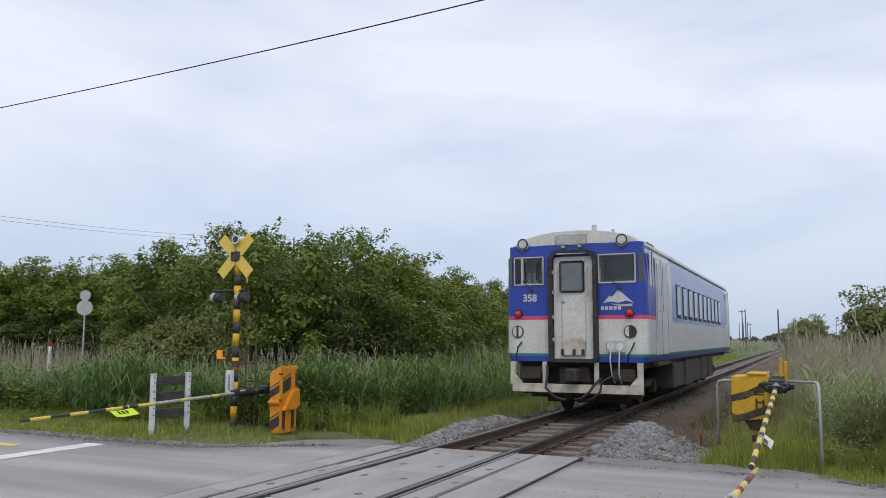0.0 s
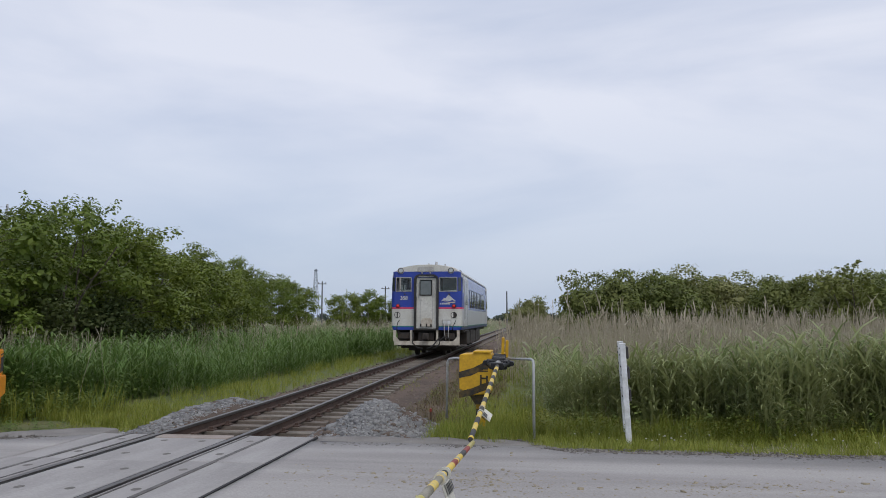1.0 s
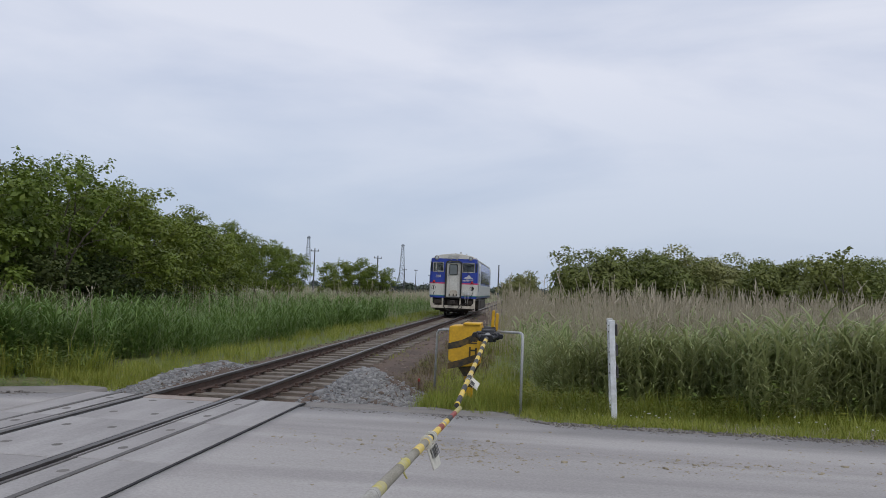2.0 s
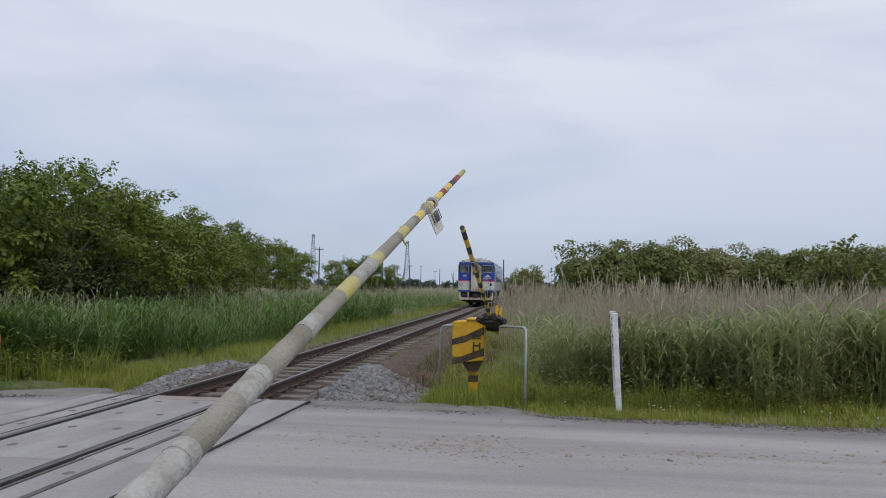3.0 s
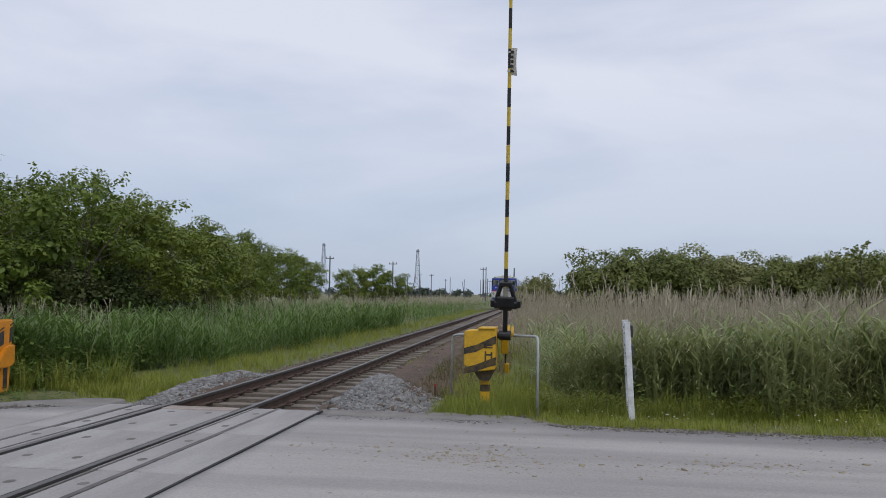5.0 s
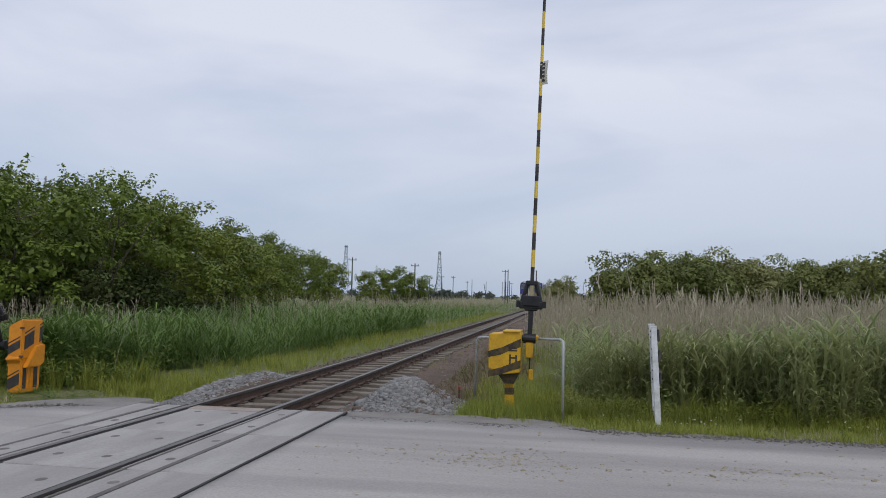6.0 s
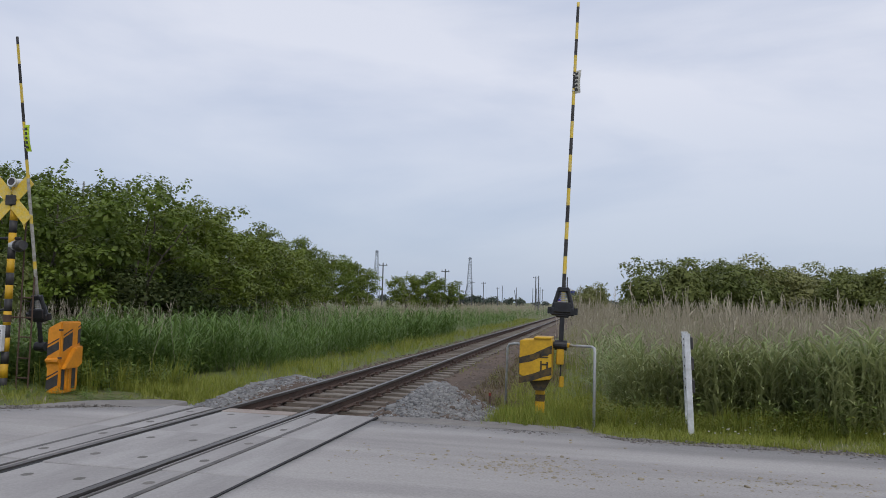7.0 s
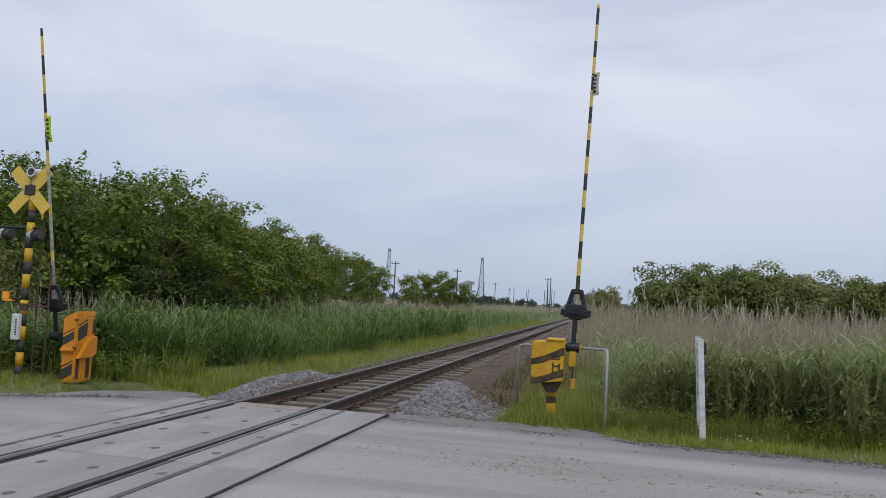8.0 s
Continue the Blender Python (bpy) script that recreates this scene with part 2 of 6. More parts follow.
def part(name, bm, materials, parent=None, label="", smooth=False):
    me = bpy.data.meshes.new(name)
    bm.to_mesh(me)
    bm.free()
    for m in (materials if isinstance(materials, (list, tuple)) else [materials]):
        me.materials.append(m)
    if smooth:
        me.polygons.foreach_set("use_smooth", [True] * len(me.polygons))
    ob = new(name, me)
    ob.parent = parent
    return tagged(ob, label)


def add_box(bm, c, s, bev=0.0, turn=None, mi=0):
    m = Matrix.Translation(c) @ (turn or Matrix()) @ Matrix.Diagonal((*s, 1))
    r = bmesh.ops.create_cube(bm, size=1.0, matrix=m)
    vs = r["verts"]
    if bev:
        es = list({e for v in vs for e in v.link_edges})
        r = bmesh.ops.bevel(bm, geom=es, offset=bev, segments=1, affect="EDGES", profile=0.5)
        for f in r["faces"]:
            f.material_index = mi
    for f in {f for v in vs if v.is_valid for f in v.link_faces}:
        f.material_index = mi
    return bm


def add_cyl(bm, p0, p1, r0, r1=None, n=12, caps=True, mi=0):
    p0, p1 = Vector(p0), Vector(p1)
    r1 = r0 if r1 is None else r1
    q = (p1 - p0).to_track_quat("Z", "Y")
    rings = []
    for p, r in ((p0, r0), (p1, r1)):
        rings.append([bm.verts.new(p + q @ Vector((r * math.cos(2 * math.pi * k / n), r * math.sin(2 * math.pi * k / n), 0))) for k in range(n)])
    for k in range(n):
        bm.faces.new((rings[0][k], rings[0][(k + 1) % n], rings[1][(k + 1) % n], rings[1][k])).material_index = mi
    if caps:
        bm.faces.new(rings[0][::-1]).material_index = mi
        bm.faces.new(rings[1]).material_index = mi
    return bm


def add_tube(bm, pts, r, n=8, mi=0):
    """One bent tube through the points."""
    pts = [Vector(p) for p in pts]
    rings = []
    for k, p in enumerate(pts):
        d = (pts[min(k + 1, len(pts) - 1)] - pts[max(k - 1, 0)]).normalized()
        q = d.to_track_quat("Z", "Y")
        rings.append([bm.verts.new(p + q @ Vector((r * math.cos(2 * math.pi * j / n), r * math.sin(2 * math.pi * j / n), 0))) for j in range(n)])
    for a, b in zip(rings, rings[1:]):
        s = min(range(n), key=lambda o: sum((a[j].co - b[(j + o) % n].co).length for j in range(n)))
        for j in range(n):
            bm.faces.new((a[j], a[(j + 1) % n], b[(j + 1 + s) % n], b[(j + s) % n])).material_index = mi
    bm.faces.new(rings[0][::-1]).material_index = mi
    bm.faces.new(rings[-1]).material_index = mi
    return bm


def add_prism(bm, pts, axis, a, b, mi=0):
    """A polygon of 2D points pushed along an axis from a to b."""
    def at(p, s):
        return {"x": (s, p[0], p[1]), "y": (p[0], s, p[1]), "z": (p[0], p[1], s)}[axis]
    lo, hi = ([bm.verts.new(at(p, s)) for p in pts] for s in (a, b))
    n = len(pts)
    fs = [bm.faces.new((lo[k], lo[(k + 1) % n], hi[(k + 1) % n], hi[k])) for k in range(n)]
    fs += [bm.faces.new(lo[::-1]), bm.faces.new(hi)]
    for f in fs:
        f.material_index = mi
    bmesh.ops.recalc_face_normals(bm, faces=fs)
    return bm


def new_box(c, s, bev=0.0, turn=None):
    return add_box(bmesh.new(), c, s, bev, turn)


def new_cyl(p0, p1, r0, r1=None, n=12):
    return add_cyl(bmesh.new(), p0, p1, r0, r1, n)


def quick_mesh(name, verts, faces, material, smooth=False):
    """One mesh from arrays; all faces have the same number of corners."""
    verts, faces = np.asarray(verts, np.float32), np.asarray(faces, np.int32)
    n, k = faces.shape
    me = bpy.data.meshes.new(name)
    me.vertices.add(len(verts))
    me.vertices.foreach_set("co", verts.ravel())
    me.loops.add(n * k)
    me.loops.foreach_set("vertex_index", faces.ravel())
    me.polygons.add(n)
    me.polygons.foreach_set("loop_start", np.arange(0, n * k, k, dtype=np.int32))
    if smooth:
        me.polygons.foreach_set("use_smooth", np.ones(n, bool))
    me.update(calc_edges=True)
    me.materials.append(material)
    return me


def scatter(name, kinds, places, material, label, parent=None, category="plants"):
    """Joins many turned copies of a few small shapes into one object of kind stuff. places: x, y, z, turn, size, tall, lean."""
    rng = np.random.RandomState(len(places))
    which = rng.randint(0, len(kinds), len(places))
    vs, fs, base = [], [], 0
    for i, (v, f) in enumerate(kinds):
        p = places[which == i]
        if not len(p):
            continue
        c, s = np.cos(p[:, 3]), np.sin(p[:, 3])
        w = v[None] * np.stack([p[:, 4], p[:, 4], p[:, 5]], 1)[:, None]
        x = w[..., 0] * c[:, None] - w[..., 1] * s[:, None] + w[..., 2] * p[:, 6:7]
        y = w[..., 0] * s[:, None] + w[..., 1] * c[:, None]
        q = np.stack([x + p[:, 0:1], y + p[:, 1:2], w[..., 2] + p[:, 2:3]], -1)
        vs.append(q.reshape(-1, 3))
        fs.append((f[None] + (base + np.arange(len(p)) * len(v))[:, None, None]).reshape(-1, f.shape[1]))
        base += len(p) * len(v)
    ob = new(name, quick_mesh(name, np.concatenate(vs), np.concatenate(fs), material))
    ob.parent = parent
    return tagged(ob, label, category if parent is None else "", "", "stuff")


# ---- ground, road, track ----
def track_x(y):
    """The line bends away very slightly beyond the crossing."""
    return -0.012 * max(0.0, y - 12.0)


def bump(x, a, b, soft):
    u = min(1.0, max(0.0, (x - a) / soft)) * min(1.0, max(0.0, (b - x) / soft))
    return u * u * (3 - 2 * u)


def heap_z(x, y):
    z = 0.56 * math.exp(-((x - 2.05) / 0.60) ** 2 - ((y - 11.75) / 0.95) ** 2)
    z += 0.10 * math.exp(-((x - 2.5) / 0.5) ** 2 - ((y - 12.6) / 0.7) ** 2)
    z += 0.26 * math.exp(-((x + 1.32) / 0.40) ** 2) * bump(y, 10.4, 16.4, 2.4)
    return z


def ground_z(x, y):
    u = abs(x - track_x(y))
    if y < 9.9:
        return -0.09
    far = min(1.0, (y - 9.9) / 5.0)
    z = -0.05 - 0.27 * far
    if u < 3.6:
        bed = -0.235 - 0.06 * min(1.0, max(0.0, (u - 1.05) / 1.2))
        k = min(1.0, max(0.0, (3.6 - u) / 1.2))
        z = z * (1 - k) + bed * k
    if y > 11:
        z += 0.05 * noise.noise((x * 0.35, y * 0.35, 0.0)) * min(1.0, max(0.0, (u - 2.2) / 2))
    return z + heap_z(x, y)


def build_ground():
    xs = np.concatenate([[-2500, -900, -300, -120, -60, -35], np.arange(-24, -4, 0.8), np.arange(-4, 4.5, 0.2),
                         np.arange(4.5, 24, 0.8), [35, 60, 120, 300, 900, 2500]])
    ys = np.concatenate([[-600, -150, -40, -10, -3, 0, 4, 8, 9.8], np.arange(10, 20, 0.2), np.arange(20, 60, 1.0),
                         np.arange(60, 200, 8.0), [260, 400, 700, 1300, 3000]])
    nx = len(xs)
    v = [(x, y, ground_z(x, y)) for y in ys for x in xs]
    f = [(j * nx + i, j * nx + i + 1, (j + 1) * nx + i + 1, (j + 1) * nx + i) for j in range(len(ys) - 1) for i in range(nx - 1)]
    ob = new("ground", quick_mesh("ground", v, f, M["turf"], True))
    return tagged(ob, "flat grassy wetland ground with damp soil", "ground", kind="structure")


ground = build_ground()


def strip(name, xs, lo, hi, z0, z1, material, parent=None, label=""):
    """A slab over xs between two edge curves, top z1(x, y), with real sides."""
    steps = 14
    v, f = [], []
    for x in xs:
        for k in range(steps + 1):
            y = lo(x) + (hi(x) - lo(x)) * k / steps
            v.append((x, y, z1(x, y)))
    w = steps + 1
    for i in range(len(xs) - 1):
        for k in range(steps):
            f.append((i * w + k, (i + 1) * w + k, (i + 1) * w + k + 1, i * w + k + 1))
    base = len(v)
    rim = [i * w for i in range(len(xs))] + [(len(xs) - 1) * w + k for k in range(1, w)] + \
          [i * w + steps for i in range(len(xs) - 2, -1, -1)] + [k for k in range(steps - 1, 0, -1)]
    v += [(v[i][0], v[i][1], z0) for i in rim]
    for i in range(len(rim)):
        j = (i + 1) % len(rim)
        f.append((rim[i], base + i, base + j, rim[j]))
    ob = new(name, quick_mesh(name, v, f, material))
    ob.parent = parent
    return tagged(ob, label)


def far_edge(x):
    w = 0.07 * noise.noise((x * 1.3, 0.0, 3.0)) + 0.03 * noise.noise((x * 5.0, 0.0, 7.0))
    if x < 0:
        return 10.05 + w - min(1.35, max(0.0, (-x - 1.5) * 0.62)) + max(0.0, -x - 7.5) * 0.02
    return 9.92 + w - 0.36 * bump(x, 4.2, 90, 0.7)


def road_z(x, y):
    return -0.014 - 0.012 * abs(noise.noise((x * 0.4, y * 0.5, 1.0)))


road = empty("road", pose(0, 0, 0), "pale worn asphalt country road over a level crossing", "road", kind="structure")
left_xs = np.concatenate([[-140, -90, -60, -40, -28, -20], np.arange(-15, -1.4, 0.25), [-1.42]])
right_xs = np.concatenate([[1.60], np.arange(1.75, 15, 0.25), [20, 28, 40, 60, 90, 140]])
strip("carriageway", left_xs, lambda x: -2.2, far_edge, -0.2, road_z, M["asphalt"], road)
strip("carriageway", right_xs, lambda x: -2.2, far_edge, -0.2, road_z, M["asphalt"], road)
strip("shoulder", left_xs, lambda x: far_edge(x) + 0.003, lambda x: far_edge(x) + 0.50 + 0.25 * noise.noise((x * 1.7, 2, 0)) + 0.5 * bump(x, -3.5, -1, 1), -0.2,
      lambda x, y: -0.028 - 0.01 * noise.noise((x * 3, y * 3, 0)), M["dust"], road, "crumbling dusty road edge")
strip("shoulder", right_xs, lambda x: far_edge(x) + 0.003, lambda x: far_edge(x) + 0.30 + 0.2 * noise.noise((x * 1.7, 9, 0)) + 0.3 * bump(x, 1.2, 4.6, 0.8), -0.2,
      lambda x, y: -0.028 - 0.01 * noise.noise((x * 3, y * 3, 0)), M["dust"], road, "crumbling dusty road edge")
part("stop_line", new_box((-5.12, 5.6, -0.009), (0.32, 5.6, 0.008)), M["road_paint"], road, "worn white painted stop line")
part("yellow_line", new_box((-10.00, 7.76, -0.009), (8.0, 0.16, 0.008)), M["boom_yellow"], road, "worn yellow painted line")
part("crossing_bed", new_box((0.09, 3.9, -0.14), (3.02, 12.2, 0.09)), M["tar"], road, "dark bed between the slabs")


# crossing slabs: each slab with two rows of lifting holes
def slab_mesh(name, w, holes, length=1.86):
    bm = new_box((0, 0, -0.055), (w, length - 0.012, 0.09), 0.008)
    for hx in holes:
        for hy in (-0.47, 0.47):
            n = 10
            ring = [bm.verts.new((hx + 0.045 * math.cos(2 * math.pi * k / n), hy + 0.06 * math.sin(2 * math.pi * k / n), -0.0085)) for k in range(n)]
            bm.faces.new(ring).material_index = 1
    me = bpy.data.meshes.new(name)
    bm.to_mesh(me)
    bm.free()
    me.materials.append(M["concrete"])
    me.materials.append(M["hole"])
    return me


slabs = empty("crossing_slabs", pose(0, 0, 0), "grey concrete slabs laid between and beside the rails", "level crossing", kind="structure")
for me, cx in ((slab_mesh("slab", 0.96, (-0.25, 0.25)), 0.0), (slab_mesh("slab", 0.34, (0.06,)), 0.80),
               (slab_mesh("slab", 0.56, ()), 1.275), (slab_mesh("slab", 0.34, (-0.06,)), -0.80), (slab_mesh("slab", 0.38, ()), -1.195)):
    for k in range(7):
        ob = new("slab", me)
        ob.parent = slabs
        ob.location = (cx, 9.22 - 1.86 * k + (0.05 if abs(cx) > 0.6 else 0.0), 0.004 * math.sin(k * 2.1 + cx))
for sx in (-1, 1):
    part("flangeway", new_box((sx * 0.682, 3.9, -0.047), (0.026, 12.7, 0.09)), M["groove"], slabs, "dirt-filled groove beside the rail")
    part("wide_joint", new_box((sx * 0.99, 3.9, -0.049), (0.055, 12.7, 0.09)), M["groove"], slabs, "dirt-filled joint between slabs")
    part("rail_gap", new_box((sx * 0.508, 3.9, -0.060), (0.050, 12.7, 0.09)), M["tar"], slabs, "dark wheel flange gap")
part("end_beam", new_box((0.0, 10.02, -0.058), (0.98, 0.26, 0.118), 0.008), M["stained"], slabs, "rust-stained end beam of the crossing")
part("end_beam", new_box((1.10, 10.08, -0.075), (0.86, 0.12, 0.11), 0.008), M["sleeper"], slabs, "timber end beam of the crossing")
part("edge_joint", new_box((1.585, 3.9, -0.03), (0.028, 12.6, 0.05)), M["tar"], slabs, "dark tarred joint")
part("edge_joint", new_box((2.9, 9.93, -0.045), (2.4, 0.035, 0.05), 0, pose(0, 0, 0, 0, 0, -1.0)), M["tar"], slabs, "dark tarred joint")

track = empty("railway_track", pose(0, 0, 0), "single rusty railway track on weathered wooden sleepers", "railway track", kind="structure")
RAIL = [(-0.033, 0), (0.033, 0), (0.033, -0.036), (0.009, -0.05), (0.009, -0.125), (0.06, -0.138), (0.06, -0.15), (-0.06, -0.15),
        (-0.06, -0.138), (-0.009, -0.125), (-0.009, -0.05), (-0.033, -0.036)]


def build_rail(side):
    ys = [-6, 4, 10, 12, 16, 20, 30, 40, 60, 80, 120, 170, 230]
    bm = bmesh.new()
    rings = [[bm.verts.new((side * 0.5665 + track_x(y) + px, y, pz)) for px, pz in RAIL] for y in ys]
    n = len(RAIL)
    for a, b in zip(rings, rings[1:]):
        for k in range(n):
            f = bm.faces.new((a[k], b[k], b[(k + 1) % n], a[(k + 1) % n]))
            f.material_index = 0 if k in (0, 1, n - 1) else 1
    bm.faces.new(rings[0])
    bmesh.ops.recalc_face_normals(bm, faces=bm.faces)
    return part("rail", bm, [M["rail_top"], M["rust"]], track, "rust-brown rail with a worn shiny head")


build_rail(-1), build_rail(1)


def build_bed():
    ys = np.concatenate([np.arange(10.05, 20, 0.25), np.arange(20, 60, 1.0), np.arange(60, 240, 10.0)])
    us = np.array([-1.75, -1.45, -1.1, -0.5, 0.0, 0.5, 1.1, 1.5, 1.9, 2.3, 2.8, 3.2])
    v = [(track_x(y) + u + 0.12 * noise.noise((y * 0.9, u, 0)) * (abs(u) > 1.4) - max(0.0, u - 2.3) * min(1.0, max(0.0, (y - 20) / 15)), y, ground_z(track_x(y) + u, y) + (-0.03 if u < -1.7 or u > 3.1 else 0.014)) for y in ys for u in us]
    n = len(us)
    f = [(j * n + i, j * n + i + 1, (j + 1) * n + i + 1, (j + 1) * n + i) for j in range(len(ys) - 1) for i in range(n - 1)]
    ob = new("track_bed", quick_mesh("track_bed", v, f, M["soil"], True))
    ob.parent = track
    return tagged(ob, "brown soil and fouled ballast bed")


build_bed()


def sleeper_mesh(seed):
    rng = random.Random(seed)
    bm = new_box((0, 0, -0.23), (2.08 + rng.uniform(-0.05, 0.05), 0.2, 0.14), 0.012)
    for v in bm.verts:
        v.co += Vector((rng.uniform(-0.02, 0.02), rng.uniform(-0.012, 0.012), rng.uniform(-0.008, 0.004)))
    me = bpy.data.meshes.new("sleeper")
    bm.to_mesh(me)
    bm.free()
    me.materials.append(M["sleeper"])
    return me


rng = random.Random(4)
sleeper_kinds = [sleeper_mesh(k) for k in range(6)]
SLEEPERS = [10.36 + 0.64 * k for k in range(280)]
for k, y in enumerate(SLEEPERS):
    ob = new("sleeper", sleeper_kinds[k % 6])
    ob.parent = track
    ob.location = (track_x(y) + rng.uniform(-0.04, 0.04), y + rng.uniform(-0.03, 0.03), 0)
    ob.rotation_euler = (0, 0, rng.uniform(-0.02, 0.02))
plates = bmesh.new()
for y in SLEEPERS[:70]:
    for s in (-1, 1):
        x = s * 0.5665 + track_x(y)
        add_box(plates, (x, y, -0.150), (0.30, 0.16, 0.016))
        for d in (-0.085, 0.085):
            add_box(plates, (x + d, y, -0.125), (0.05, 0.06, 0.05), 0.0, pose(0, 0, 0, 0, 0, 20))
tagged(part("rail_fastenings", plates, M["rust"], track, "rusty rail plates and spikes"), kind="stuff")
joint = bmesh.new()
for s in (-1, 1):
    add_box(joint, (s * 0.5665 + track_x(21.5) + 0.03, 21.5, -0.085), (0.03, 0.6, 0.07), 0.01)
    add_box(joint, (s * 0.5665 + track_x(21.5) - 0.03, 21.5, -0.085), (0.03, 0.6, 0.07), 0.01)
part("fishplate", joint, M["rust"], track, "bolted rail joint plates")


# ---- stones ----
def stone_kind(seed):
    rng = np.random.RandomState(seed)
    v = np.array([(x, y, z) for z in (-0.5, 0.5) for y in (-0.5, 0.5) for x in (-0.5, 0.5)], float) * (1.0, 0.75, 0.6)
    v += rng.uniform(-0.22, 0.22, v.shape)
    f = np.array([(0, 2, 3, 1), (4, 5, 7, 6), (0, 1, 5, 4), (2, 6, 7, 3), (0, 4, 6, 2), (1, 3, 7, 5)])
    return v, f


STONES = [stone_kind(k) for k in range(9)]


def stones(name, count, pick, size, material, label, seed, sink=0.0, category="gravel"):
    rng = np.random.RandomState(seed)
    rows = []
    while len(rows) < count:
        x, y = pick(rng)
        s = size * math.exp(rng.normal(0, 0.3))
        rows.append((x, y, max(ground_z(x, y), -0.03 if (y < 9.9 and not -1.5 < x < 1.57) else -9) + s * (0.25 - sink), rng.uniform(0, 6.28), s, s, 0.0))
    return scatter(name, STONES, np.array(rows), material, label, None, category)


def pick_right(rng):
    while True:
        x, y = rng.normal(2.05, 0.55), rng.normal(11.65, 0.80)
        if x > 1.12 and 10.15 < y < 14.2:
            return x, y


def pick_left(rng):
    while True:
        x, y = rng.normal(-1.40, 0.34), rng.uniform(10.25, 16.2)
        if -2.3 < x < -0.98:
            return x, y


def pick_bed(rng):
    y = 10.25 + 50 * rng.uniform() ** 2.2
    return track_x(y) + rng.uniform(-1.75, 2.6 if y < 24 else 1.9), y


def pick_apron(rng):
    return rng.uniform(1.55, 4.5), 10.0 + abs(rng.normal(0, 0.6))


def pick_edge(rng):
    x = rng.choice([-1, 1]) * rng.uniform(1.7, 9) if rng.uniform() < 0.8 else rng.uniform(1.7, 4)
    return x, far_edge(x) + 0.12 + rng.normal(0, 0.16)


def pick_road(rng):
    return rng.uniform(1.9, 9), rng.normal(7.75, 0.30) if rng.uniform() < 0.8 else rng.uniform(4, 9.8)


stones("gravel_heap", 11500, pick_right, 0.036, M["gravel"], "heap of pale crushed stone beside the track", 1)
stones("gravel_bank", 8500, pick_left, 0.036, M["gravel"], "low bank of pale crushed stone beside the track", 2)
stones("track_ballast", 8000, pick_bed, 0.042, M["ballast"], "rust-stained brown ballast between the sleepers", 3, 0.1)
stones("gravel_apron", 7000, pick_apron, 0.022, M["fines"], "grey-brown gravel fines spread before the heap", 7)
stones("loose_grit", 5000, pick_edge, 0.020, M["fines"], "loose grit along the road edge", 5)
stones("road_grit", 9000, pick_road, 0.0145, M["sand"], "sandy grit strewn on the road", 6)


# ---- the railcar ----
LEN = 16.8


